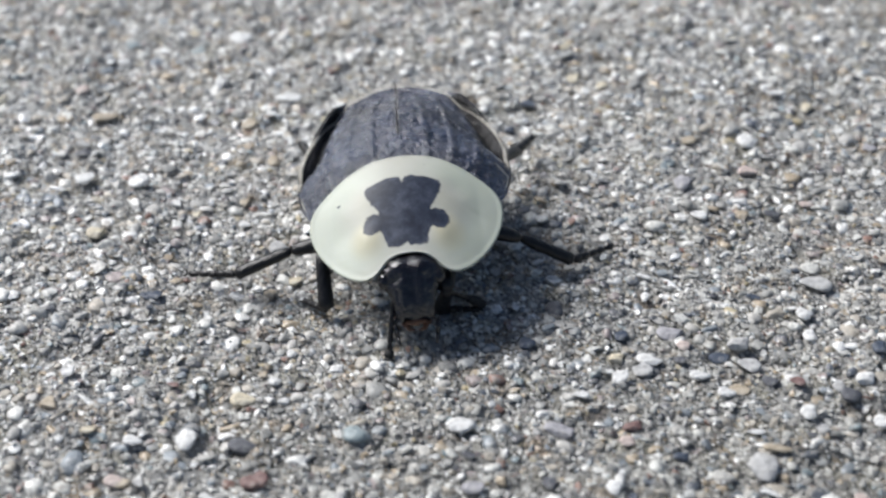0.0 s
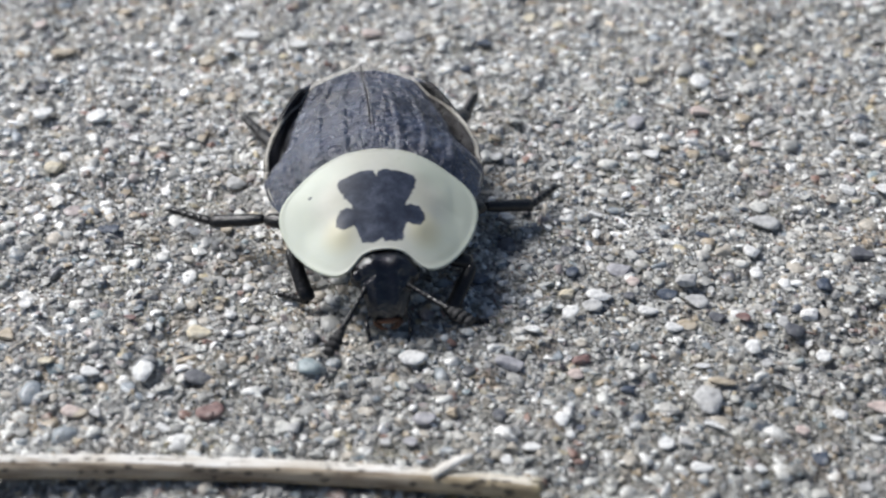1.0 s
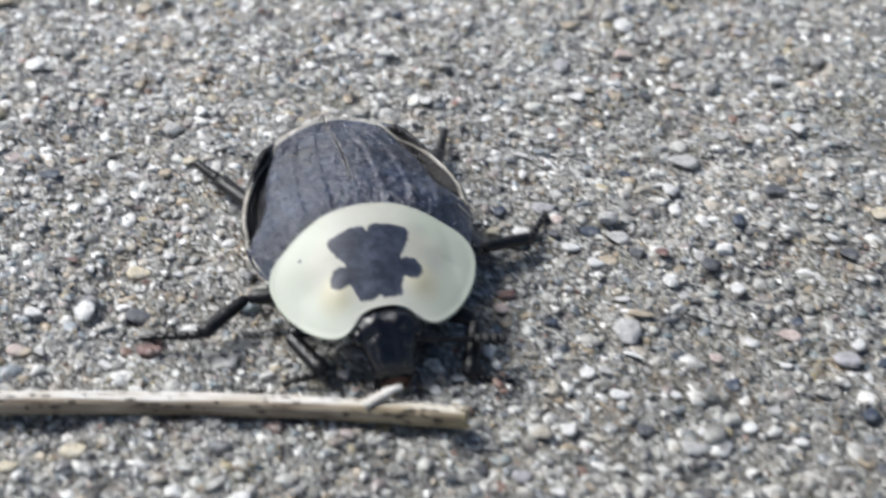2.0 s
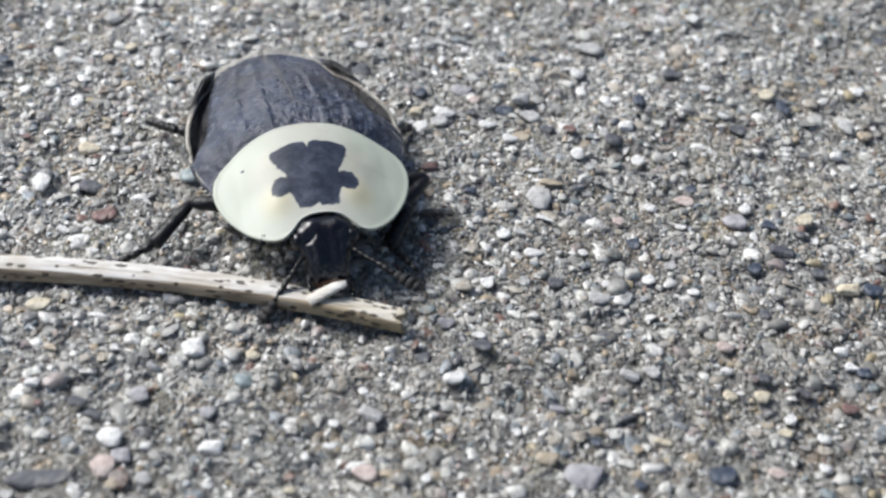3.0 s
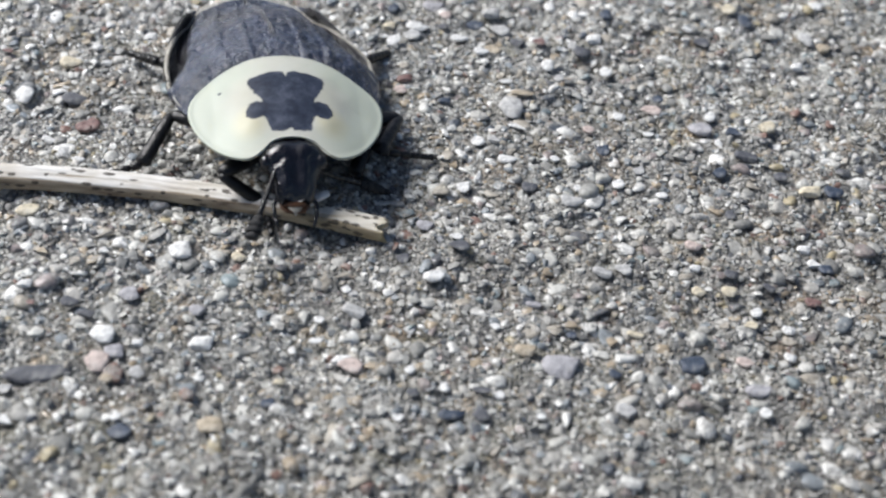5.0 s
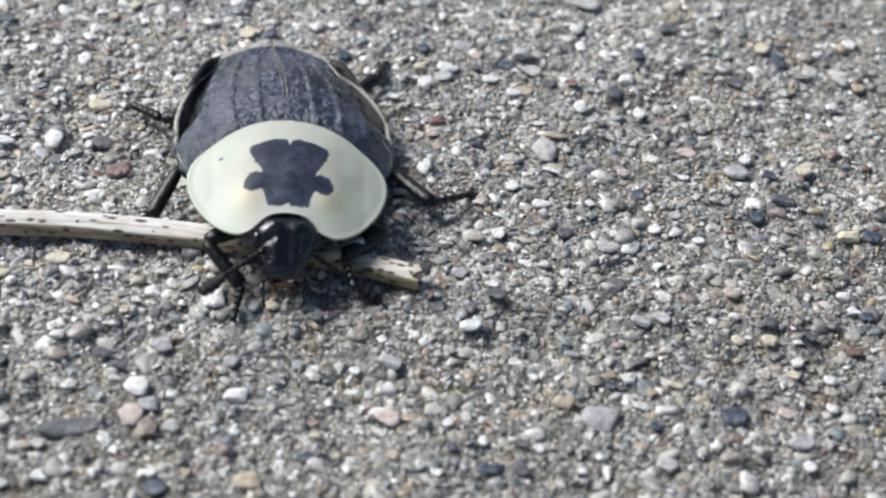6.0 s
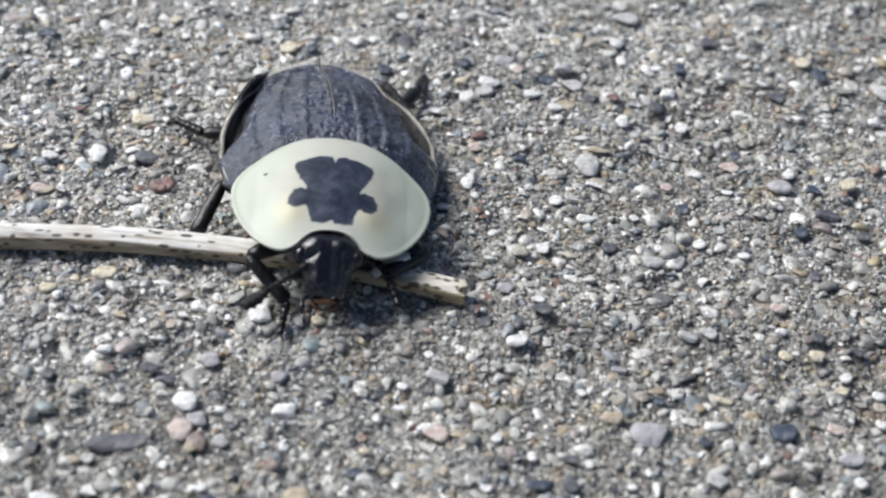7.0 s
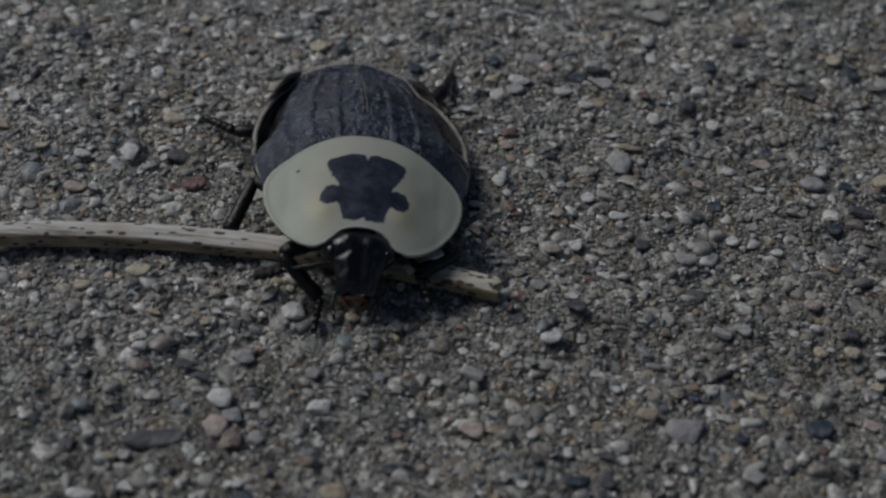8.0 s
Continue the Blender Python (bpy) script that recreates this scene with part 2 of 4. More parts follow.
def tube(points, radii, sides=12, flat=1.0, up=(0, 0, 1)):
    """Vertices and faces of a closed tube along points; flat squeezes it along up."""
    pts = [Vector(p) for p in points]
    verts, faces = [], []
    for i, p in enumerate(pts):
        d = (pts[min(i + 1, len(pts) - 1)] - pts[max(i - 1, 0)]).normalized()
        side = d.cross(Vector(up))
        side = side.normalized() if side.length > 1e-4 else Vector((1, 0, 0))
        top = side.cross(d)
        for j in range(sides):
            a = 2 * math.pi * j / sides
            verts.append(p + (side * math.cos(a) + top * math.sin(a) * flat) * radii[i])
    faces = grid_faces(len(pts), sides, True)
    for end, ring in ((0, 0), (len(pts) - 1, (len(pts) - 1) * sides)):
        verts.append(pts[end])
        c = len(verts) - 1
        for j in range(sides):
            k = (j + 1) % sides
            faces.append((ring + k, ring + j, c) if end == 0 else (ring + j, ring + k, c))
    return verts, faces


def merged(pieces):
    verts, faces = [], []
    for v, f in pieces:
        o = len(verts)
        verts += list(v)
        faces += [tuple(i + o for i in q) for q in f]
    return verts, faces


def ellipsoid(center, size, rings=12, sides=18, power=1.0):
    verts, c = [], Vector(center)
    for i in range(rings + 1):
        th = math.pi * i / rings
        for j in range(sides):
            ph = 2 * math.pi * j / sides
            verts.append(c + Vector((size[0] * math.sin(th) ** power * math.cos(ph), size[1] * math.sin(th) ** power * math.sin(ph), size[2] * math.cos(th))))
    return verts, grid_faces(rings + 1, sides, True)


def spline(points, n):
    """n points along a smooth curve through the points given (Catmull-Rom)."""
    p = np.array([points[0]] + list(points) + [points[-1]], float)
    p[0], p[-1] = 2 * p[1] - p[2], 2 * p[-2] - p[-3]
    out = []
    for u in np.linspace(0, len(points) - 1.0001, n):
        i, s = int(u), u - int(u)
        a, b, c, d = p[i:i + 4]
        out.append(0.5 * (2 * b + (c - a) * s + (2 * a - 5 * b + 4 * c - d) * s * s + (3 * b - a - 3 * c + d) * s ** 3))
    return np.array(out)


def value_noise(x, y, cell, seed):
    """Smooth noise between -1 and 1 at points in millimetres."""
    rng = np.random.RandomState(seed)
    table = rng.rand(256, 256) * 2 - 1
    u, v = x / cell + 1000, y / cell + 1000
    i, j = np.floor(u).astype(int), np.floor(v).astype(int)
    a, b = u - i, v - j
    a, b = a * a * (3 - 2 * a), b * b * (3 - 2 * b)
    t00, t10 = table[i % 256, j % 256], table[(i + 1) % 256, j % 256]
    t01, t11 = table[i % 256, (j + 1) % 256], table[(i + 1) % 256, (j + 1) % 256]
    return (t00 * (1 - a) + t10 * a) * (1 - b) + (t01 * (1 - a) + t11 * a) * b


def ground_height(x, y):
    """Height of the cement paste between the sand grains, in millimetres."""
    x, y = np.asarray(x, float), np.asarray(y, float)
    h = 0.16 * value_noise(x, y, 9.0, 3) + 0.25 * value_noise(x, y, 2.6, 5)
    h = h + 0.21 * value_noise(x, y, 1.0, 7) + 0.12 * value_noise(x, y, 0.42, 9)
    return h - 0.04


# ---- ground: one sheet, fine where it is seen, out to the horizon ----
X0, X1, Y0, Y1 = -48.0, 36.0, -17.0, 70.0


def axis(a, b, step):
    core = np.arange(a, b + step / 2, step)
    out, d = [], step
    e = 0.0
    while e < 40000:
        d *= 1.45
        e += d
        out.append(e)
    out = np.array(out)
    return np.concatenate([a - out[::-1], core, b + out])


def build_ground():
    gx, gy = axis(X0, X1, 0.21), axis(Y0, Y1, 0.21)
    xx, yy = np.meshgrid(gx, gy)
    zz = ground_height(xx, yy)
    n, m = len(gy), len(gx)
    me = bpy.data.meshes.new("ground")
    me.vertices.add(n * m)
    me.vertices.foreach_set("co", (np.stack([xx, yy, zz], -1) * MM).ravel())
    i = (np.arange(n - 1)[:, None] * m + np.arange(m - 1)[None, :]).ravel()
    quads = np.stack([i, i + 1, i + m + 1, i + m], -1)
    me.loops.add(quads.size)
    me.loops.foreach_set("vertex_index", quads.ravel())
    me.polygons.add(len(quads))
    me.polygons.foreach_set("loop_start", np.arange(0, quads.size, 4))
    me.polygons.foreach_set("use_smooth", np.ones(len(quads), bool))
    me.materials.append(CEMENT)
    me.update(calc_edges=True)
    return tagged(new("ground", me), "weathered grey concrete slab with exposed sand grains", "ground", kind="structure")


build_ground()


def icosphere(level):
    bm = bmesh.new()
    bmesh.ops.create_icosphere(bm, subdivisions=level, radius=1)
    v = np.array([p.co[:] for p in bm.verts])
    f = np.array([[p.index for p in q.verts] for q in bm.faces])
    bm.free()
    return v, f


def stone_shapes(level, count, rough, rng, cuts=(0.24, 0.80)):
    """Irregular stone templates: a ball cut by several random planes and dented."""
    v, f = icosphere(level)
    shapes = []
    for _ in range(count):
        w = v.copy()
        for _ in range(9):
            d = rng.randn(3)
            d /= np.linalg.norm(d)
            cut = rng.uniform(*cuts)
            over = np.maximum(w @ d - cut, 0)
            w -= over[:, None] * d * 0.97
        w *= 1 + rough * rng.randn(len(w), 1)
        shapes.append(w)
    return shapes, f


def build_sand():
    """The exposed sand grains of the slab, far too many to count, as one mesh."""
    rng = np.random.RandomState(21)
    all_v, all_f, even, base = [], [], [], 0
    # spacing, least and most radius, fineness, flatness, lowest and highest seat
    classes = [(0.27, 0.08, 0.17, 1, 0.85, -0.40, 0.32), (0.47, 0.17, 0.34, 1, 0.66, -0.32, 0.20), (0.95, 0.30, 0.55, 2, 0.44, -0.14, 0.12)]
    for cell, r0, r1, level, flat, low, top in classes:
        shapes, f = stone_shapes(level, 14, 0.05 if level == 1 else 0.012, rng, (0.28, 0.82) if level == 1 else (0.30, 0.84))
        xs = np.arange(X0 + 1, X1 - 1, cell)
        ys = np.arange(Y0 + 1, Y1 - 1, cell)
        px, py = [a.ravel() for a in np.meshgrid(xs, ys)]
        px = px + rng.uniform(-0.5, 0.5, len(px)) * cell
        py = py + rng.uniform(-0.5, 0.5, len(py)) * cell
        # only where the slab comes into view
        left = np.interp(py, [-15, 60, 70], [-18, -46, -30])
        right = np.interp(py, [-15, 30, 70], [25, 32, 17])
        patch = value_noise(px, py, 3.4, 61) + 0.6 * value_noise(px, py, 1.5, 63)
        share = 0.92 if level == 1 else np.clip(0.90 + 0.35 * patch, 0.30, 1)
        keep = (px > left) & (px < right) & (rng.rand(len(px)) < share)
        for sx, sy, sr in SPOTS:
            keep &= (px - sx) ** 2 + (py - sy) ** 2 > sr * sr
        px, py = px[keep], py[keep]
        rad = rng.uniform(r0, r1, len(px)) * (0.85 + 0.25 * rng.rand(len(px)) ** 3)
        hz = ground_height(px, py)
        for k in range(len(px)):
            w = shapes[rng.randint(len(shapes))]
            q = rng.randn(4)
            q /= np.linalg.norm(q)
            a, b, c, d = q
            rot = np.array([[1 - 2 * (c * c + d * d), 2 * (b * c - d * a), 2 * (b * d + c * a)],
                            [2 * (b * c + d * a), 1 - 2 * (b * b + d * d), 2 * (c * d - b * a)],
                            [2 * (b * d - c * a), 2 * (c * d + b * a), 1 - 2 * (b * b + c * c)]])
            p = (w * rng.uniform(0.70, 1.5, 3)) @ rot.T * rad[k]
            p[:, 2] *= flat
            p += (px[k], py[k], hz[k] + rad[k] * rng.uniform(low, top))
            g = f[p[f][:, :, 2].max(axis=1) > hz[k] - 0.14]  # what is bedded in the paste is left off
            used, g = np.unique(g, return_inverse=True)
            all_v.append(p[used])
            all_f.append(g.reshape(-1, 3) + base)
            even.append(np.full(len(all_f[-1]), r1 > 0.4))
            base += len(used)
    v, f = np.concatenate(all_v), np.concatenate(all_f)
    me = bpy.data.meshes.new("sand_grains")
    me.vertices.add(len(v))
    me.vertices.foreach_set("co", (v * MM).ravel())
    me.loops.add(f.size)
    me.loops.foreach_set("vertex_index", f.ravel())
    me.polygons.add(len(f))
    me.polygons.foreach_set("loop_start", np.arange(0, f.size, 3))
    me.polygons.foreach_set("use_smooth", np.concatenate(even))
    me.materials.append(SAND)
    me.update(calc_edges=True)
    return tagged(new("sand_grains", me), "grey, white and tan sand grains bedded in the concrete", "sand", kind="stuff")


# ---- single pebbles that stand out from the sand ----
stone_rng = np.random.RandomState(5)
STONES, STONE_FACES = stone_shapes(3, 16, 0.010, stone_rng, (0.40, 0.90))
LABELS = {"white": "small white quartz pebble bedded in the concrete", "cream": "small cream-coloured rounded pebble bedded in the concrete",
          "blue": "small blue-black stone bedded in the concrete", "grey": "flat light grey pebble bedded in the concrete",
          "dark": "small dark grey stone bedded in the concrete", "mauve": "flat mauve-grey pebble bedded in the concrete",
          "red": "small red-brown stone bedded in the concrete", "pink": "small pinkish pebble bedded in the concrete",
          "tan": "small tan pebble bedded in the concrete"}


SPOTS = []  # where single pebbles lie: no loose grain is set there


def pebble(color, x, y, length, width, turn=0.0):
    """One pebble; length and width are its diameters in millimetres."""
    SPOTS.append((x, y, 0.47 * math.sqrt(length * width) + 0.10))
    w = STONES[stone_rng.randint(len(STONES))].copy()
    w[:, 2] = np.minimum(w[:, 2], 0.50 + 0.30 * (w[:, 2] - 0.50))
    high = 0.22 * min(width, length)
    a = radians(turn)
    p = w * (length / 2 * 1.06, width / 2 * 1.06, high)
    p = np.stack([p[:, 0] * math.cos(a) - p[:, 1] * math.sin(a), p[:, 0] * math.sin(a) + p[:, 1] * math.cos(a), p[:, 2]], -1)
    ob = new("pebble", mesh_from("pebble", p, STONE_FACES, PEBBLES[color]))
    ob.location = (x * MM, y * MM, (max(float(ground_height(x, y)), -0.1) + 0.16 + high * 0.10) * MM)
    return tagged(ob, LABELS[color], "pebble", "pebbles in the concrete")


pebble("white", 4.88, 2.94, 1.0, 0.9, 20)
pebble("blue", 16.28, -1.24, 1.5, 1.2, -10)
pebble("mauve", 10.81, -1.84, 1.9, 1.6)
pebble("white", 8.20, 12.00, 1.0, 0.75)
pebble("white", 6.59, 13.05, 0.8, 0.7)
pebble("red", 2.75, 18.25, 1.0, 0.75, 20)
pebble("pink", 2.62, 17.05, 0.95, 0.65)
pebble("cream", -8.17, 25.41, 1.15, 1.0)
pebble("white", -16.50, 14.60, 1.35, 1.3)
pebble("dark", -11.44, -4.41, 2.8, 1.3, 12)
pebble("white", -4.78, -2.14, 1.2, 1.1)
pebble("cream", 23.09, 10.85, 1.3, 1.0)
pebble("blue", 4.92, 16.54, 0.75, 0.7)
pebble("cream", 20.52, 27.33, 1.0, 0.9)
pebble("blue", 19.76, 15.39, 0.9, 0.9)
pebble("cream", 21.44, 16.14, 1.1, 1.0)
pebble("white", 6.14, 9.67, 0.8, 0.9)
pebble("pink", 16.97, 6.24, 0.9, 0.7)
pebble("red", -12.80, 12.50, 1.1, 1.0)
pebble("blue", -2.56, 23.58, 0.85, 1.1)
pebble("blue", 13.52, 25.20, 0.9, 0.9)
pebble("pink", 4.52, 24.33, 0.9, 0.7)
pebble("white", 5.48, 22.13, 1.0, 0.75)
pebble("grey", 8.16, 16.36, 1.8, 1.7)
pebble("white", 1.28, -2.45, 1.0, 0.8)
pebble("tan", -18.40, 11.48, 1.2, 0.8)
pebble("tan", 9.19, -1.28, 1.1, 0.8)
pebble("white", -9.16, -2.18, 1.5, 1.1, 15)
pebble("pink", -9.13, -3.64, 1.5, 1.2)
pebble("blue", -1.66, -5.27, 0.8, 0.6)
pebble("blue", 15.99, 18.35, 0.7, 0.6)
pebble("grey", 11.32, 9.01, 1.2, 1.0)
pebble("mauve", 18.20, 15.90, 1.5, 1.2)
pebble("blue", 7.81, 29.03, 0.8, 0.7)
pebble("tan", -15.52, 25.93, 0.8, 0.8)
pebble("blue", -21.09, 24.91, 1.0, 0.9)
pebble("white", -2.05, 29.02, 1.0, 0.8)
pebble("dark", 5.97, 4.88, 1.0, 0.8)
pebble("cream", -26.15, 30.31, 1.1, 1.1)
pebble("white", 7.03, 38.17, 0.9, 0.9)
pebble("white", 16.04, 40.04, 1.0, 1.1)
pebble("white", 4.85, 35.95, 0.9, 0.9)
pebble("grey", -30.20, 39.23, 1.0, 1.0)
pebble("white", -28.70, 35.23, 1.4, 1.2)
pebble("blue", -21.45, 24.85, 1.1, 0.9)
pebble("white", -17.18, 25.63, 0.9, 0.8)
pebble("cream", -3.23, 51.54, 0.9, 1.2)
pebble("pink", -12.31, 47.05, 1.3, 1.1)
pebble("blue", -5.49, 47.41, 1.1, 1.0)
pebble("grey", -10.29, 47.38, 1.5, 1.4)
pebble("grey", 10.75, 30.74, 1.6, 1.3)
pebble("pink", 10.51, 38.43, 0.8, 0.7)
pebble("blue", 1.61, 25.12, 0.8, 0.9)
pebble("mauve", 4.02, 25.50, 1.4, 1.1)
pebble("white", -4.75, 17.26, 1.3, 1.2)
pebble("mauve", -0.35, 17.52, 1.5, 1.3)
pebble("pink", -18.39, 11.49, 1.1, 0.8)
pebble("tan", -23.15, 16.07, 0.9, 1.1)
pebble("red", -12.65, 12.59, 1.0, 1.0)
pebble("white", -19.72, 46.61, 2.2, 1.2)
pebble("grey", 7.50, 13.08, 0.7, 0.6)
pebble("mauve", 14.04, 44.97, 1.0, 0.9)
pebble("white", -25.33, 54.08, 2.3, 1.5)
pebble("tan", -18.68, 56.98, 1.1, 1.0)
pebble("dark", -1.60, 26.77, 1.2, 1.2)
pebble("blue", 6.23, 24.09, 0.98, 1.04, 6)
pebble("tan", 7.24, 21.76, 0.96, 1.08, -15)
pebble("white", 6.70, 21.07, 0.89, 0.80, -10)
pebble("dark", 8.68, 22.46, 0.90, 0.73, -18)
pebble("red", 9.74, 22.23, 0.71, 0.73, 3)
pebble("grey", 7.16, 24.76, 1.15, 1.14, 1)
pebble("white", 3.16, 22.99, 1.29, 0.83, -8)
pebble("white", 1.85, 21.61, 0.96, 1.16, -8)
pebble("white", 12.84, 23.15, 0.98, 1.12, 3)
pebble("dark", 15.53, 28.50, 1.20, 1.30, 14)
pebble("white", 10.20, 27.81, 0.85, 1.01, 2)
pebble("white", 13.30, 20.45, 0.80, 0.80, 11)
pebble("white", 10.30, 20.23, 0.95, 0.97, -4)
pebble("white", 18.57, 16.91, 0.78, 0.85, 8)
pebble("pink", 15.60, 17.18, 1.08, 0.93, -1)
pebble("pink", 12.29, 15.15, 0.76, 0.72, 8)
pebble("blue", 13.05, 13.51, 0.83, 0.94, 4)
pebble("white", 8.71, 14.63, 1.05, 0.39, -16)
pebble("white", 13.59, 10.87, 0.73, 0.67, -16)
pebble("white", 11.69, 10.23, 0.52, 0.51, -17)
pebble("dark", 9.31, 9.97, 0.86, 0.90, 8)
pebble("white", 10.48, 12.24, 0.64, 0.53, -13)
pebble("grey", 14.78, 12.16, 0.74, 0.69, 15)
pebble("blue", 18.69, 12.30, 0.89, 0.86, 11)
pebble("dark", 20.24, 13.58, 1.36, 1.21, 6)
pebble("white", 25.85, 28.69, 0.99, 1.09, -11)
pebble("blue", 21.55, 26.43, 0.96, 1.23, 15)
pebble("white", 18.07, 24.78, 0.67, 0.69, -3)
pebble("dark", 18.73, 23.62, 0.93, 1.06, 2)
pebble("grey", 24.63, 24.90, 1.02, 1.27, 12)
pebble("dark", 12.17, 22.01, 0.97, 1.10, 3)
pebble("white", 21.98, 14.90, 0.55, 0.58, -4)
pebble("white", 18.96, 14.69, 0.55, 0.57, 10)
pebble("white", 16.95, 4.85, 0.61, 0.60, -18)
pebble("cream", 17.06, 3.50, 0.71, 0.65, -18)
pebble("cream", 14.03, 0.44, 0.92, 0.61, 0)
pebble("grey", 13.55, 4.31, 0.82, 0.78, -11)
pebble("mauve", 9.51, 1.89, 0.79, 0.67, 15)
pebble("white", 7.74, 0.21, 0.47, 0.47, -17)
pebble("dark", 3.53, 4.38, 0.75, 0.77, 3)
pebble("mauve", 4.43, 6.59, 0.96, 0.73, -8)
pebble("white", 4.11, -2.87, 0.60, 0.55, 17)
pebble("white", 5.71, -3.60, 0.55, 0.54, 9)
pebble("dark", 4.43, -4.11, 0.74, 0.48, -2)
pebble("dark", 7.24, -3.77, 0.87, 0.49, -2)
pebble("blue", 6.08, -5.09, 1.23, 0.63, 14)
pebble("dark", 7.35, -5.27, 0.98, 0.63, -2)
pebble("white", 8.06, -3.75, 0.62, 0.60, 0)
pebble("white", 22.31, 6.95, 0.80, 0.79, -7)
pebble("white", 22.69, 6.03, 0.71, 0.71, 14)
pebble("white", 20.96, 1.48, 0.68, 0.64, 13)
pebble("pink", 18.65, -0.95, 1.05, 0.67, -5)
pebble("white", 20.82, -0.24, 0.59, 0.62, 12)
pebble("cream", 19.21, 1.48, 0.67, 0.57, 15)
pebble("dark", 20.30, 3.91, 0.69, 0.67, -16)
pebble("dark", 18.58, 4.47, 0.69, 0.67, 10)
pebble("blue", 11.18, 0.15, 0.57, 0.54, 8)
pebble("blue", 12.98, -2.32, 0.61, 0.51, -8)
pebble("mauve", 19.02, -2.69, 1.16, 0.88, 9)
pebble("grey", 13.31, -4.34, 1.12, 0.96, 3)
pebble("white", 19.21, -3.93, 0.64, 0.57, 11)
pebble("white", 9.79, -4.98, 0.49, 0.43, 14)
pebble("white", 3.89, -5.54, 0.61, 0.47, -9)
pebble("dark", 18.96, 8.77, 0.69, 0.66, 15)
pebble("white", -6.67, 3.85, 1.35, 1.12, 6)
pebble("cream", -3.97, 3.69, 0.75, 0.63, -7)
pebble("white", -13.00, 0.63, 0.80, 0.68, 2)
pebble("dark", -15.12, -0.81, 0.79, 0.73, -8)
pebble("red", -12.54, -0.37, 0.58, 0.36, -2)
pebble("dark", -10.89, -0.03, 0.92, 0.73, -6)
pebble("dark", -10.01, -0.80, 0.91, 0.59, -14)
pebble("mauve", -8.27, 0.42, 1.18, 0.84, 1)
pebble("mauve", -8.43, -2.88, 1.22, 0.79, -2)
pebble("tan", -8.39, -4.47, 0.70, 0.49, 16)
pebble("grey", -12.37, -5.42, 0.70, 0.60, -17)
pebble("grey", -7.19, -3.98, 0.87, 0.69, 17)
pebble("white", 0.10, -0.11, 0.64, 0.52, -17)
pebble("grey", 1.58, 0.55, 1.17, 1.18, 0)
pebble("white", 0.99, 1.91, 0.66, 0.43, -16)
pebble("white", -0.01, -1.31, 0.61, 0.46, 5)
pebble("white", -0.91, -2.06, 0.45, 0.45, 17)
pebble("white", -13.67, -7.65, 1.23, 0.66, 2)
pebble("white", -11.97, -7.20, 0.74, 0.66, -1)
pebble("dark", -14.78, -5.03, 0.63, 0.82, 4)
pebble("white", -7.64, -6.79, 0.61, 0.52, 10)
pebble("mauve", -5.22, -0.31, 0.78, 0.70, -11)
pebble("cream", -14.07, 5.55, 1.12, 1.03, 15)
pebble("cream", -16.42, 4.52, 0.84, 0.75, 14)
pebble("white", -9.97, 3.02, 0.49, 0.45, 10)
pebble("tan", -12.72, 2.84, 0.60, 0.52, -2)
pebble("blue", -6.24, 44.35, 0.70, 0.90, 9)
pebble("cream", -1.58, 50.78, 0.74, 0.83, -10)
pebble("white", 7.33, 44.47, 1.21, 1.57, 2)
pebble("mauve", 3.73, 39.70, 1.32, 1.33, -10)
pebble("tan", 7.15, 36.81, 0.90, 1.00, 6)
pebble("white", 2.44, 30.12, 0.84, 0.53, -4)
pebble("white", 2.51, 28.49, 0.59, 0.77, -6)
pebble("white", -3.16, 34.58, 0.79, 0.78, 1)
pebble("white", 0.10, 33.52, 0.62, 0.57, -9)
pebble("white", 8.87, 50.94, 1.10, 0.71, 8)
pebble("cream", 10.55, 49.52, 0.91, 1.06, -13)
pebble("tan", 3.93, 44.60, 1.04, 0.90, 2)
pebble("pink", 7.41, 41.23, 1.18, 1.09, 13)
pebble("white", 15.09, 34.25, 0.95, 1.23, -1)
pebble("white", 16.82, 34.53, 0.79, 1.03, -9)
pebble("dark", 8.70, 37.18, 0.91, 1.11, 14)
pebble("dark", 4.56, 23.23, 0.67, 0.68, -5)
pebble("grey", 7.62, 23.62, 1.12, 1.15, -11)
pebble("white", 0.28, 19.86, 0.76, 0.57, 10)
pebble("grey", 2.78, 22.28, 1.11, 0.89, -10)
pebble("white", 10.45, 26.45, 0.81, 0.90, 8)
pebble("grey", 11.71, 22.61, 0.78, 0.83, 6)
pebble("grey", 10.79, 19.35, 0.67, 0.70, 2)
pebble("white", 7.94, 18.70, 1.07, 0.34, 12)
pebble("tan", 8.95, 17.60, 1.32, 0.47, -1)
pebble("white", 13.98, 16.57, 0.73, 0.73, 14)
pebble("white", 2.15, 13.78, 0.88, 0.87, 4)
pebble("white", 1.22, 12.38, 1.00, 0.60, 13)
pebble("white", 0.28, 11.36, 0.74, 0.59, 14)
pebble("blue", 3.10, 13.75, 0.50, 0.49, 5)
pebble("dark", -0.51, 13.90, 0.89, 0.75, 6)
pebble("white", -23.04, 18.26, 0.80, 0.79, 15)
pebble("white", -13.30, 21.29, 0.51, 0.66, 3)
pebble("white", -13.51, 19.03, 0.61, 0.67, 8)
pebble("white", -12.80, 17.86, 0.65, 0.57, -3)
pebble("white", -10.99, 20.53, 0.83, 0.94, 10)
pebble("cream", -14.58, 17.58, 1.23, 1.09, -7)
pebble("red", -18.08, 18.09, 0.61, 0.38, -1)
pebble("white", -18.65, 14.27, 0.94, 0.77, -11)
pebble("dark", -13.74, 14.66, 1.45, 1.02, -5)
pebble("cream", -20.82, 14.53, 0.71, 0.57, 13)
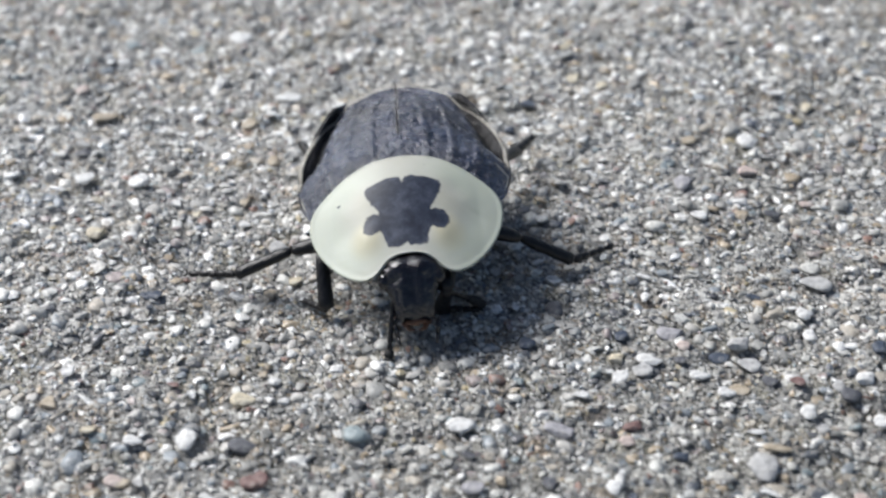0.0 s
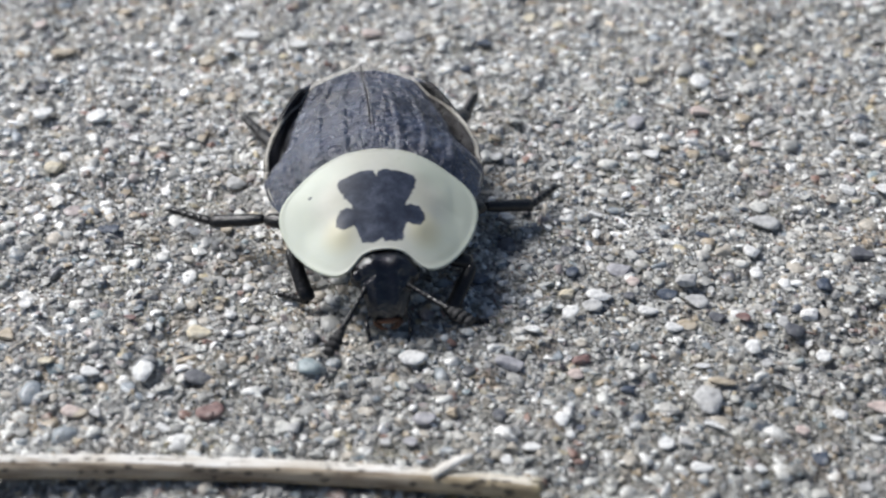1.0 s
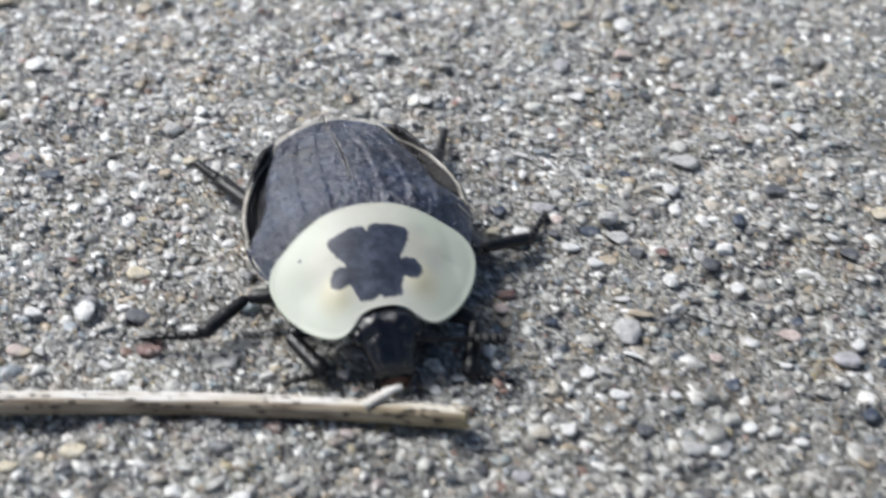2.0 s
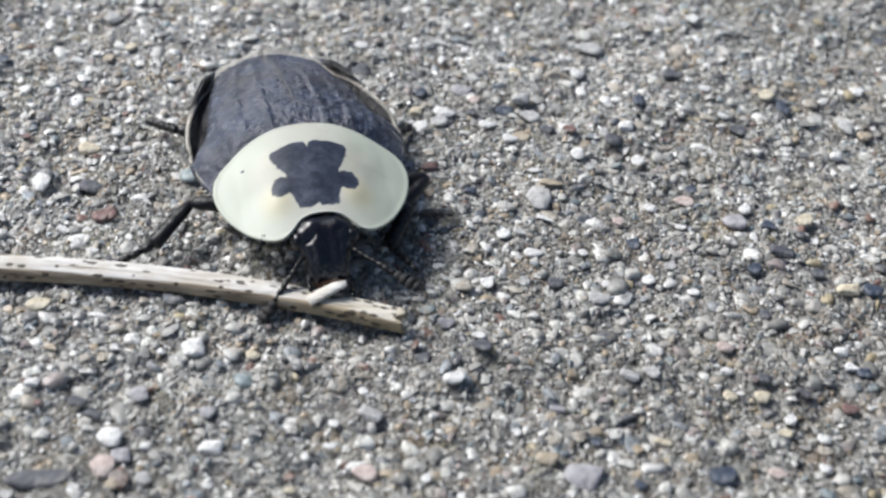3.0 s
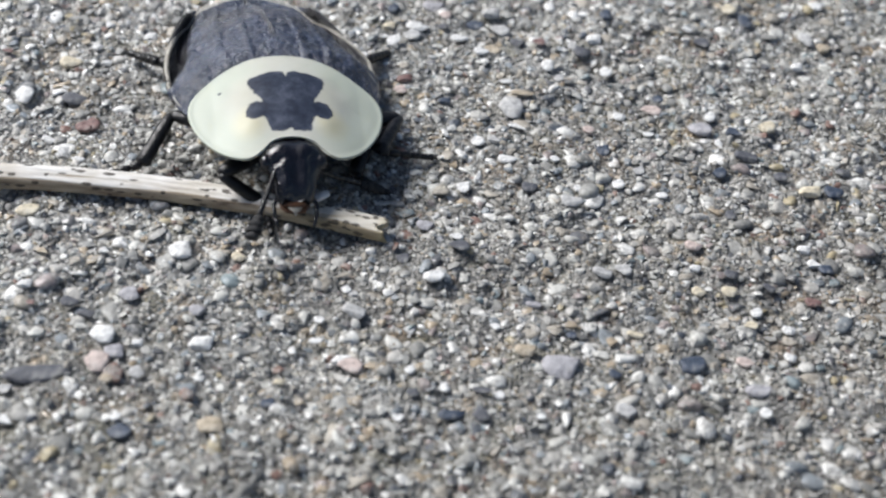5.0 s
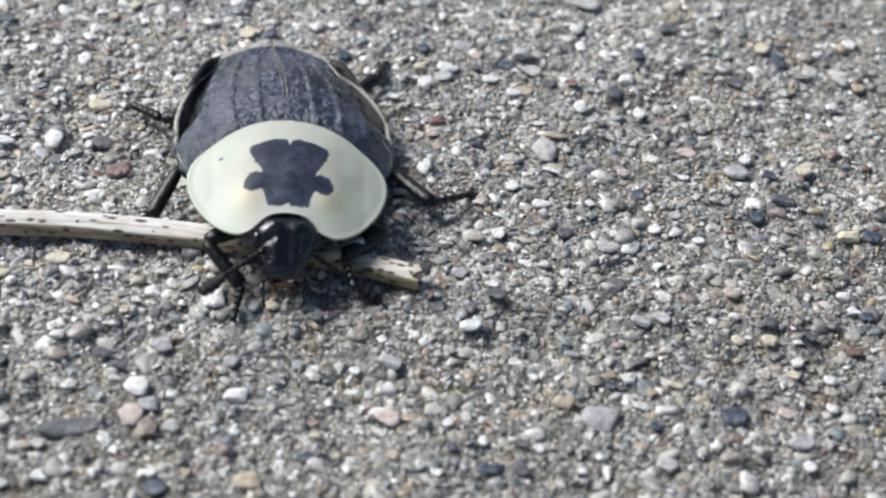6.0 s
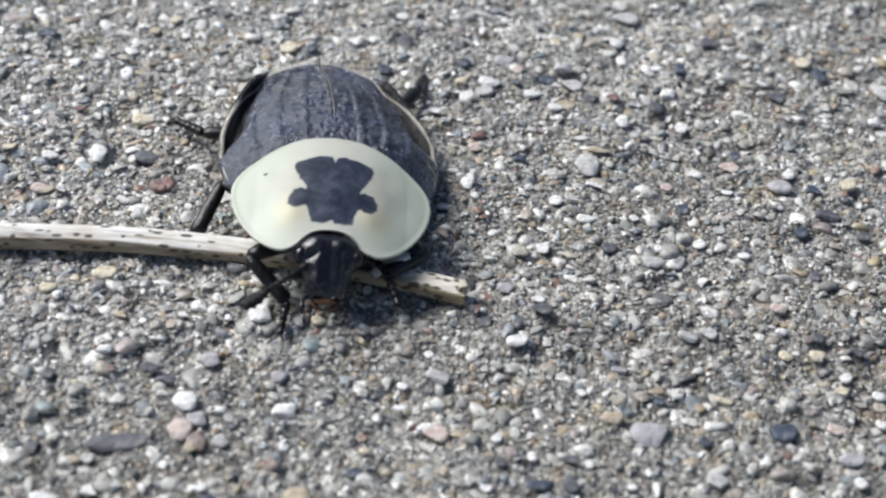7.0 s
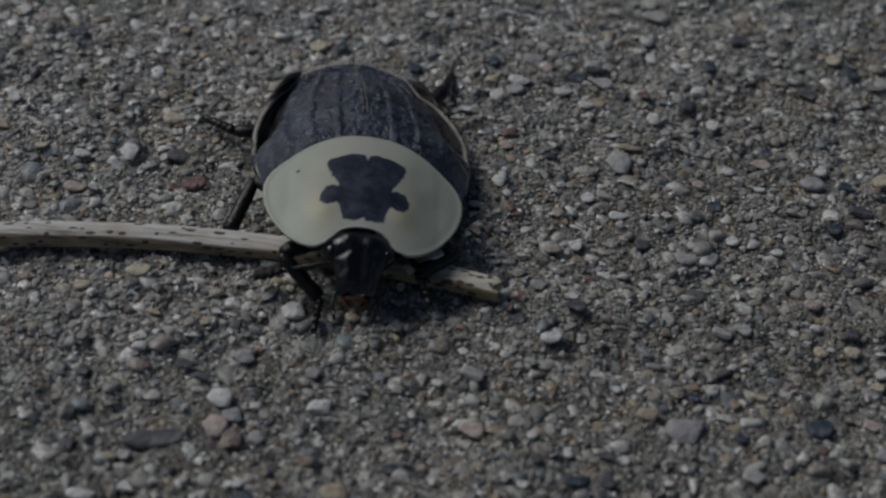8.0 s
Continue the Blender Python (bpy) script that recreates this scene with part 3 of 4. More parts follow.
pebble("grey", -17.46, 11.58, 0.62, 0.66, -14)
pebble("tan", -14.20, 19.58, 0.56, 0.45, 12)
pebble("white", -14.34, 11.16, 0.77, 0.76, -5)
pebble("dark", -4.02, 15.23, 0.72, 0.71, -5)
pebble("mauve", -3.60, 13.41, 1.01, 0.93, 14)
pebble("grey", -4.88, 11.76, 0.60, 0.60, 6)
pebble("mauve", -3.94, 11.91, 0.62, 0.66, 3)
pebble("grey", -8.92, 12.02, 0.66, 0.68, -12)
pebble("white", -12.55, 9.67, 0.62, 0.61, 5)
pebble("dark", -29.76, 38.07, 1.23, 0.79, 10)
pebble("white", -25.52, 35.02, 1.34, 1.31, -6)
pebble("white", -21.94, 26.33, 0.61, 0.80, 10)
pebble("cream", -14.74, 27.38, 0.78, 0.79, -8)
pebble("grey", -16.19, 30.08, 1.09, 1.17, -7)
pebble("tan", -18.88, 38.95, 0.85, 1.10, 17)
pebble("tan", -21.50, 42.95, 1.07, 1.04, 3)
pebble("white", -20.47, 44.19, 0.79, 0.70, 10)
pebble("white", -16.57, 45.91, 1.26, 1.05, -10)
pebble("white", -24.55, 48.02, 0.90, 1.09, 7)
pebble("tan", -30.07, 42.65, 1.64, 1.06, 16)
pebble("pink", -32.74, 45.56, 0.91, 0.98, -7)
pebble("white", -26.20, 41.50, 0.64, 0.69, 7)
pebble("white", -25.67, 37.87, 0.55, 0.67, 7)
pebble("white", -22.81, 33.62, 0.79, 0.73, -14)
pebble("cream", -21.45, 32.83, 0.58, 0.61, 3)
pebble("tan", -19.18, 34.20, 0.59, 0.76, 11)
pebble("white", -18.46, 31.68, 0.70, 0.69, -18)
pebble("blue", 24.28, 11.07, 1.02, 1.11)
pebble("white", 5.82, 5.70, 0.68, 0.49)
pebble("blue", -6.85, 25.38, 0.74, 0.95)
pebble("tan", -3.65, -6.97, 1.44, 0.85)
pebble("blue", -7.39, -7.52, 1.15, 0.75)
pebble("tan", -12.92, -5.53, 0.54, 0.42)
pebble("cream", -1.23, -4.15, 0.60, 0.48)
pebble("dark", 21.83, 12.29, 0.85, 0.83)
pebble("white", 15.82, 10.34, 0.72, 0.58)
pebble("white", 17.32, 27.42, 0.85, 0.59)
pebble("white", 23.93, 22.27, 0.75, 0.91)
pebble("tan", 25.69, 24.34, 0.83, 0.94)
pebble("cream", 18.47, 3.47, 0.88, 0.76)
pebble("white", 19.48, 2.35, 0.72, 0.68)
pebble("red", 22.26, 3.24, 0.83, 0.69)
pebble("blue", 23.21, 5.74, 0.91, 0.60)
pebble("white", -7.49, -2.35, 0.57, 0.56)
pebble("grey", 12.64, 3.96, 1.03, 0.95)
pebble("pink", 1.60, -2.76, 1.09, 1.04)
pebble("white", 15.34, 15.12, 0.58, 0.47)
pebble("cream", 1.63, 23.00, 0.80, 0.91)

build_sand()


# ---- the dry stem that the beetle climbs over ----
def build_stem():
    """A dry, bowed, slightly flattened stem; its broken end is at the origin and it runs along -x."""
    thing = new("plant_stem")
    rng = np.random.RandomState(8)
    n, sides = 420, 40
    s = np.linspace(0, 1, n)
    spots = [(-46 * rng.rand(), 2 * math.pi * rng.rand(), rng.uniform(0.10, 0.34), rng.uniform(0.06, 0.13)) for _ in range(300)]
    spots += [(-5.0 * rng.rand(), 2 * math.pi * rng.rand(), rng.uniform(0.14, 0.26), rng.uniform(0.10, 0.19)) for _ in range(30)]
    verts, tipness = [], []
    for i in range(n):
        x = -46.0 * s[i]
        bow = 1.25 * (1 - ((x + 12.0) / 12.0) ** 2) if x > -24 else -0.2083 * (-24 - x)
        r = 0.54 + 0.03 * min(1.0, -x / 14.0)
        for j in range(sides):
            a = 2 * math.pi * j / sides
            rr = r * (1 + 0.05 * math.sin(3 * a + 0.1 * x) + 0.05 * math.sin(2 * a + 1.0) - 0.06 * math.cos(4 * a + 0.5) + 0.025 * math.sin(11 * a + 0.2 * math.sin(x)) + 0.07 * math.exp(-((a - 2.66) / 0.22) ** 2))
            jag = 0.55 * (0.30 * math.sin(2.3 * a) + 0.24 * math.sin(5.1 * a + 1) + 0.14 * math.sin(11 * a)) * max(0.0, 1 - i / 4)
            verts.append((x + jag, bow + rr * 1.08 * math.cos(a), rr * 0.86 * math.sin(a)))
            tipness.append(max(max(0.0, 1 - (-x) / 0.7) * 0.7, 0.30 * min(1.0, max(0.0, (5.5 + x) / 2.0))))
    xs = np.repeat(-46.0 * s, sides)
    angles = np.tile(2 * math.pi * np.arange(sides) / sides, n)
    speck = np.zeros(n * sides)
    for x, a, lx, la in spots:
        da = (angles - a + math.pi) % (2 * math.pi) - math.pi
        speck = np.maximum(speck, np.exp(-((xs - x) / lx) ** 2 - (da * 0.6 / la) ** 2))
    ridge = 2.44 + 0.12 * np.sin(0.35 * xs) + 0.07 * np.sin(0.9 * xs + 1)  # below it the stem is browner
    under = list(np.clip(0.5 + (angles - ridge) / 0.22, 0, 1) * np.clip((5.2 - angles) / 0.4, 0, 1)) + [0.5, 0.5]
    speck = list(speck) + [0.0, 0.0]
    faces = grid_faces(n, sides, True)
    verts.append((-0.25, 0, 0))
    tipness.append(1.0)
    verts.append((-46.0, -4.5, 0))
    tipness.append(0.0)
    c0, c1 = len(verts) - 2, len(verts) - 1
    for j in range(sides):
        k = (j + 1) % sides
        faces.append((k, j, c0))
        faces.append(((n - 1) * sides + j, (n - 1) * sides + k, c1))
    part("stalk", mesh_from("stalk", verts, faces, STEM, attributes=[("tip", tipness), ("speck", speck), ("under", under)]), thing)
    v, f = tube([(-4.3, 0.35, 0.30), (-3.8, 0.60, 0.58), (-3.2, 0.90, 0.86), (-2.7, 1.08, 1.02)], [0.36, 0.36, 0.33, 0.20], 9, 0.45)
    part("splinter", mesh_from("splinter", v, f, STEM, attributes=[("tip", [0.0] * len(v)), ("speck", [0.0] * len(v))]), thing, "pale raised splinter near the broken end")
    return tagged(thing, "dry pale speckled plant stem with a broken end", "plant stem")


stem = build_stem()


# ---- the beetle: it faces -y, x is its left side as seen from the front, the slab is z = 0 ----
beetle = tagged(new("carrion_beetle"), "black carrion beetle with an ivory shield and dark blotch", "beetle")

SHIELD = [(0, 0.98), (1.5, 0.84), (2.8, 0.28), (3.85, -0.50), (4.45, -1.20), (4.66, -1.95), (4.55, -2.80), (4.18, -3.75), (3.55, -4.72),
          (2.90, -5.42), (2.25, -5.80), (1.78, -5.76), (1.40, -5.46), (0.98, -5.06), (0.5, -4.90), (0, -4.86)]
BLOTCH = [(0, -0.92), (0.12, -0.62), (0.42, -0.52), (1.00, -0.62), (1.74, -0.88), (1.88, -1.16), (1.74, -1.56), (1.50, -2.00), (1.24, -2.42), (1.22, -2.60), (1.46, -2.48),
          (1.82, -2.58), (2.06, -2.96), (2.04, -3.34), (1.78, -3.64), (1.50, -3.66), (1.24, -3.50), (1.08, -3.66), (1.02, -4.06), (0.92, -4.40), (0.56, -4.50), (0.14, -4.44), (0, -4.26)]


def shield_z(x, y):
    ax = np.abs(x)
    side = 0.070 * np.minimum(ax, 3.5) ** 2 + 0.36 * np.maximum(ax - 3.5, 0)
    fall = 0.285 * np.log1p(np.exp((-y - 0.9) * 2.2)) / 2.2 + 0.03 * np.maximum(y + 0.2, 0) ** 2
    z = 4.28 - side - fall
    # two bulges beside the front of the blotch, and the hollows outside them
    z = z + 0.11 * np.exp(-((ax - 1.75) / 0.6) ** 2 - ((y + 3.75) / 0.7) ** 2)
    z = z - 0.06 * np.exp(-((ax - 3.0) / 0.6) ** 2 - ((y + 3.0) / 0.9) ** 2)
    z = z - 0.035 * np.exp(-(((x - 3.4) * 0.5 + (y + 2.55) * 0.86) / 0.10) ** 2 - (((x - 3.4) * 0.86 - (y + 2.55) * 0.5) / 0.55) ** 2)  # a crease on one side
    z = z - 0.05 * np.exp(-((ax - 2.6) / 0.5) ** 2 - ((y + 1.2) / 0.6) ** 2)
    return z


def blotch_mask(x, y):
    """1 inside the dark four-lobed blotch, 0 outside, with a soft border."""
    q = np.array(BLOTCH)
    px = np.abs(x)
    near = np.full(len(px), 1e9)
    inside = np.zeros(len(px), bool)
    for (ax, ay), (bx, by) in zip(q, np.roll(q, -1, axis=0)):
        ex, ey = bx - ax, by - ay
        if ax > 0 or bx > 0:
            u = np.clip(((px - ax) * ex + (y - ay) * ey) / (ex * ex + ey * ey), 0, 1)
            near = np.minimum(near, np.hypot(px - ax - u * ex, y - ay - u * ey))
        cross = (ay > y) != (by > y)
        inside ^= cross & (px < ax + (y - ay) / (ey if abs(ey) > 1e-9 else 1e-9) * ex)
    return np.clip(0.5 + np.where(inside, near, -near) / 0.22, 0, 1)


def build_shield():
    half = spline(SHIELD, 70)
    loop = np.concatenate([half, (half * (-1, 1))[::-1][1:-1]])
    cx, cy = 0.0, -2.2
    rings = 64
    verts, rim = [], []
    for i in range(rings):
        s = (i + 0.02) / (rings - 1 + 0.02)
        for x, y in loop:
            verts.append((cx + (x - cx) * s, cy + (y - cy) * s))
            rim.append(min(1.0, max(0.0, (s - 0.52) / 0.22)) * min(1.0, max(0.0, (abs(x) - 0.8) / 2.4)))
    p = np.array(verts)
    z = shield_z(p[:, 0], p[:, 1])
    srel = np.repeat((np.arange(rings) + 0.02) / (rings - 1 + 0.02), len(loop))
    # the border turns up into a fine bead
    z = z + 0.025 * np.exp(-((srel - 0.985) / 0.02) ** 2) - 0.004 * np.exp(-((srel - 0.93) / 0.03) ** 2)
    top = np.column_stack([p, z])
    yellow = 0.62 * np.clip(1.6 - 1.5 * np.hypot((np.abs(p[:, 0]) - 1.9) / 0.95, (p[:, 1] + 3.75) / 1.15), 0, 1) + 0.16 * np.exp(-((np.abs(p[:, 0]) - 1.9) / 0.6) ** 2 - ((p[:, 1] + 1.9) / 1.2) ** 2)
    dot = 1.4 * np.exp(-((p[:, 0] + 3.15) ** 2 + (p[:, 1] + 1.35) ** 2) / 0.10 ** 2)
    me = mesh_from("pronotum", top, grid_faces(rings, len(loop), True), IVORY,
                   attributes=[("rim", rim), ("yellow", yellow), ("blotch", np.clip(blotch_mask(p[:, 0], p[:, 1]) + dot, 0, 1))])
    ob = part("pronotum", me, beetle, "smooth ivory shield with a dark four-lobed blotch")
    thick = ob.modifiers.new("thickness", 'SOLIDIFY')
    thick.thickness, thick.offset = 0.16 * MM, -1
    return ob


shield = build_shield()

CASE = [(0.0, 10.25), (1.35, 10.08), (2.6, 9.40), (3.75, 7.90), (4.64, 5.95), (5.16, 3.80), (5.26, 2.00), (5.02, 0.40), (4.56, -0.60), (4.0, -1.0)]


def case_width(y):
    c = spline(CASE, 120)
    return np.interp(y, c[::-1][:, 1], c[::-1][:, 0])


def gutter_start(y):
    """Where the gutter begins, as a share of the half width: broad in the middle, closing at both ends."""
    return 0.75 + 0.22 * np.clip((4.2 - y) / 2.7, 0, 1) ** 2 + 0.07 * np.clip((y - 5.0) / 4.0, 0, 1) ** 2


def case_z(u, y):
    """Height of a wing case at the share u of the half width."""
    crown = 4.26 + 0.14 * np.exp(-((y - 5.0) / 2.2) ** 2) - 0.040 * np.maximum(y - 3.0, 0) ** 2 - 0.215 * np.maximum(2.2 - y, 0) ** 2
    low = 1.90 - 0.03 * np.maximum(y - 3, 0)
    gut = np.clip((y - 0.9) / 1.5, 0, 1) * np.clip((9.4 - y) / 1.2, 0, 1)
    gut = gut * gut * (3 - 2 * gut)
    ui = gutter_start(y)
    broad = (0.97 - ui) / 0.22
    e = np.clip((u - ui) / (0.03 + 0.06 * broad), 0, 1)
    roof = np.where(u < ui, 0.66 * (u / ui) ** 1.9, 0.66 + 0.27 * e * e * (3 - 2 * e) + 0.07 * np.clip((u - ui - 0.09) / 0.14, 0, 1))
    shape = roof * gut + np.where(y < 5, u ** 3.2, u ** 2.3) * (1 - gut)
    z = crown + (low - crown) * shape
    ribs = sum(h * np.exp(-((u - c) / 0.024) ** 2) for c, h in ((0.25, 0.13), (0.49, 0.14), (0.72, 0.12)))
    fade = np.clip((9.5 - y) / 1.5, 0, 1) * np.clip((y - 0.2) / 1.0, 0, 1)
    hump = 0.16 * np.exp(-((u - 0.52) / 0.08) ** 2 - ((y - 7.8) / 0.5) ** 2)
    gutter = (-0.30 * broad * np.exp(-((u - ui - 0.135) / 0.05) ** 2) + 0.13 * np.exp(-((u - 0.985) / 0.016) ** 2)) * gut
    gutter = gutter + 0.34 * broad * np.clip((u - ui - 0.07) / 0.12, 0, 1) * gut  # the border flares out
    seam = 0.07 * np.exp(-(u / 0.014) ** 2) * np.clip((y - 2.6) / 0.3, 0, 1)
    return z + ribs * fade + hump + gutter + seam


def build_case(side):
    ys = np.concatenate([np.linspace(-1.0, 9.5, 125), 9.5 + 0.74 * np.sin(np.linspace(0, math.pi / 2, 26))[1:]])
    us = np.concatenate([np.linspace(0, 0.8, 54), np.linspace(0.8, 1, 64)[1:]])
    yy, uu = np.meshgrid(ys, us, indexing="ij")
    w = case_width(yy)
    xx = 0.004 + uu * np.maximum(w - 0.004, 0.0)
    zz = case_z(uu, yy)
    # distance to the outer border; behind, the border lies flat
    border = spline(CASE, 160)
    away = np.full(xx.shape, 9.0)
    for (ax, ay), (bx, by) in zip(border, border[1:]):
        ex, ey = bx - ax, by - ay
        k = np.clip(((xx - ax) * ex + (yy - ay) * ey) / (ex * ex + ey * ey), 0, 1)
        away = np.minimum(away, np.hypot(xx - ax - k * ex, yy - ay - k * ey))
    back = np.clip((yy - 6.0) / 2.6, 0, 1)
    zz = zz + 0.80 * back * np.clip(1 - away / 0.95, 0, 1) ** 1.2
    wrinkle = value_noise(xx * side + 40, yy, 0.55, 31) * 0.025 + value_noise(xx * side + 40, yy * 1.5, 0.30, 33) * 0.055 + value_noise(xx * side + 40, yy, 0.16, 35) * 0.035
    zz = zz + wrinkle * (uu < gutter_start(yy) + 0.02) * np.clip(away / 0.8 - 0.3, 0, 1)
    wide = 0.016 + 0.16 * np.clip((yy - 8.0) / 1.3, 0, 1)
    pale = np.clip((wide + 0.02 - np.abs(away - 0.06 - 0.15 * back)) / 0.04, 0, 1) * np.clip((yy - 1.8) / 0.15, 0, 1) * (0.95 - 0.30 * back)
    fore = np.clip((0.045 - np.abs(away - 0.12)) / 0.05, 0, 1) * np.clip((1.25 - yy) / 0.15, 0, 1) * np.clip((yy - 0.1) / 0.4, 0, 1) * 0.8
    hook = np.clip(1 - np.abs(yy - 1.85 - 0.5 * (0.97 - uu)) / 0.11, 0, 1) * np.clip((uu - 0.88) / 0.03, 0, 1) * np.clip((0.985 - uu) / 0.01, 0, 1)
    hook = np.maximum(hook, np.clip(1 - np.abs(yy - 1.20 - 2.5 * (0.97 - uu)) / 0.12, 0, 1) * np.clip((uu - 0.86) / 0.03, 0, 1) * np.clip((0.985 - uu) / 0.01, 0, 1))
    pale = np.maximum(np.maximum(pale, fore), 0.85 * hook if side > 0 else 0.0)
    vee = 1.9 * np.clip(1 - (yy - 0.1) / 2.6, 0, 1) ** 0.9  # the seam parts round the scutellum
    pale = np.maximum(pale, 0.16 * np.exp(-((xx - vee - 0.03) / 0.045) ** 2) * (yy > 0.3))
    gut = np.clip((uu - gutter_start(yy) + 0.005) / 0.03, 0, 1) * np.maximum(np.clip((yy - 1.7) / 0.2, 0, 1), np.clip((1.3 - yy) / 0.2, 0, 1) * np.clip((uu - 0.86) / 0.04, 0, 1) * np.clip((yy - 0.1) / 0.5, 0, 1)) * np.clip((9.1 - yy) / 0.6, 0, 1)
    pts = np.stack([xx * side + 0.04, yy, zz], -1).reshape(-1, 3)
    faces = grid_faces(len(ys), len(us))
    if side > 0:
        faces = [f[::-1] for f in faces]
    me = mesh_from("wing_case", pts, faces, WINGCASE, attributes=[("pale", pale.ravel()), ("gutter", gut.ravel())])
    ob = part("wing_case", me, beetle, "wrinkled slate-black wing case with ribs and a pale rim")
    thick = ob.modifiers.new("thickness", 'SOLIDIFY')
    thick.thickness, thick.offset = 0.14 * MM, -1
    return ob


build_case(-1)
build_case(1)


def build_scutellum():
    n = 14
    verts = []
    for i in range(n):
        s = i / (n - 1)
        y = 0.1 + 2.6 * s
        w = 1.9 * (1 - s) ** 0.9 + 0.02
        for j in range(15):
            k = j / 7 - 1
            verts.append((k * w + 0.04, y, 4.38 - 0.19 * max(2.2 - y, 0) ** 2 - 0.03 * (k * w) ** 2 + 0.05 * (1 - k * k)))
    part("scutellum", mesh_from("scutellum", verts, grid_faces(n, 15), WINGCASE), beetle)


build_scutellum()


def build_body():
    v, f = ellipsoid((0, 4.4, 2.0), (4.3, 5.0, 1.2), 18, 36)
    part("abdomen", mesh_from("abdomen", v, f, BLACK), beetle)
    v, f = ellipsoid((0, -1.6, 2.0), (3.3, 3.2, 1.15), 16, 32)
    part("thorax", mesh_from("thorax", v, f, BLACK), beetle)


build_body()


def build_head():
    # capsule: broad behind the eyes, narrowing and bending down to the mouth
    sections = [(-4.5, 2.45, 1.30, 0.70), (-5.0, 2.52, 1.48, 0.80), (-5.4, 2.50, 1.55, 0.80), (-5.8, 2.38, 1.32, 0.76), (-6.15, 2.16, 1.12, 0.68),
                (-6.45, 1.92, 1.00, 0.60), (-6.80, 1.66, 0.92, 0.50), (-7.05, 1.42, 0.80, 0.34), (-7.16, 1.28, 0.62, 0.2)]
    sections = spline(sections, 46)
    sides, verts = 44, []
    for y, z, w, h in sections:
        for j in range(sides):
            a = 2 * math.pi * j / sides
            cx, sz = math.cos(a), math.sin(a)
            x = w * math.copysign(abs(cx) ** 0.9, cx)
            top = max(sz, 0.0)
            front = min(max((-5.5 - y) / 0.5, 0.0), 1.0)
            relief = top * front * (0.15 * math.exp(-((abs(x) - 0.46) / 0.13) ** 2) - 0.13 * math.exp(-(x / 0.2) ** 2))
            relief -= 0.18 * top * math.exp(-((y + 5.95) / 0.12) ** 2) * math.exp(-((abs(x) - 0.75) / 0.3) ** 2)
            relief += 0.14 * top * math.exp(-((y + 5.45) / 0.30) ** 2 - ((abs(x) - 0.62) / 0.34) ** 2)
            grain = 0.045 * float(value_noise(np.array([x + 20]), np.array([y + 3 * sz]), 0.20, 51)[0])
            verts.append((x * (1 + grain), y, z + (h + grain) * sz + relief))
    faces = grid_faces(len(sections), sides, True)
    faces.append(tuple(range(sides)))
    faces.append(tuple(range(len(verts) - sides, len(verts)))[::-1])
    head_part = part("head", mesh_from("head", verts, faces, BLACK), beetle, "glossy black head bent down")
    for s in (-1, 1):
        v, f = ellipsoid((1.26 * s, -5.55, 2.48), (0.34, 0.46, 0.44), 10, 16)
        part("eye", mesh_from("eye", v, f, EYE), head_part, "bulging glossy black eye")
        v, f = tube([(0.50 * s, -6.7, 1.20), (0.52 * s, -7.05, 1.02), (0.34 * s, -7.28, 0.92), (0.06 * s, -7.36, 0.88)], [0.22, 0.19, 0.12, 0.04], 10, 0.7)
        part("mandible", mesh_from("mandible", v, f, MOUTH), head_part, "orange-brown jaw")
        v, f = merged([tube([(0.75 * s, -6.6, 1.3), (1.0 * s, -7.05, 1.15)], [0.09, 0.11], 8), tube([(1.0 * s, -7.05, 1.15), (0.95 * s, -7.5, 0.75)], [0.10, 0.11], 8),
                       tube([(0.95 * s, -7.5, 0.75), (0.82 * s, -7.85, 0.42)], [0.10, 0.07], 8)])
        part("palp", mesh_from("palp", v, f, BLACK), head_part)
    v, f = ellipsoid((0, -7.11, 1.24), (0.56, 0.24, 0.14), 8, 16)
    part("labrum", mesh_from("labrum", v, f, MOUTH), head_part, "orange-brown upper lip")
    return head_part


head = build_head()


def build_antenna():
    """An antenna along its own -y: eight bead-like joints and a velvet club."""
    pts, radii, y = [], [], 0.0
    for i in range(8):
        n = 0.46 if i == 0 else 0.34
        r = 0.15 if i == 0 else 0.115 + 0.005 * i
        for k, w in ((0.0, 0.72), (0.25, 0.92), (0.75, 1.0), (0.93, 0.82)):
            pts.append((0, -y - k * n, 0))
            radii.append(r * w)
        y += n
    v, f = tube(pts, radii, 10)
    stalk = part("antenna", mesh_from("antenna", v, f, FEELER), beetle, "beaded black antenna")
    pts, radii = [], []
    for w in (0.27, 0.36, 0.39, 0.32):
        for k, q in ((0.0, 0.5), (0.09, 0.85), (0.28, 1.0), (0.34, 0.6)):
            pts.append((0, -y - k, 0))
            radii.append(w * q)
        y += 0.35
    v, f = tube(pts, radii, 12, 0.7)
    part("club", mesh_from("club", v, f, VELVET), stalk, "velvety black club")
    return stalk


antennae = {"L": build_antenna(), "R": build_antenna()}


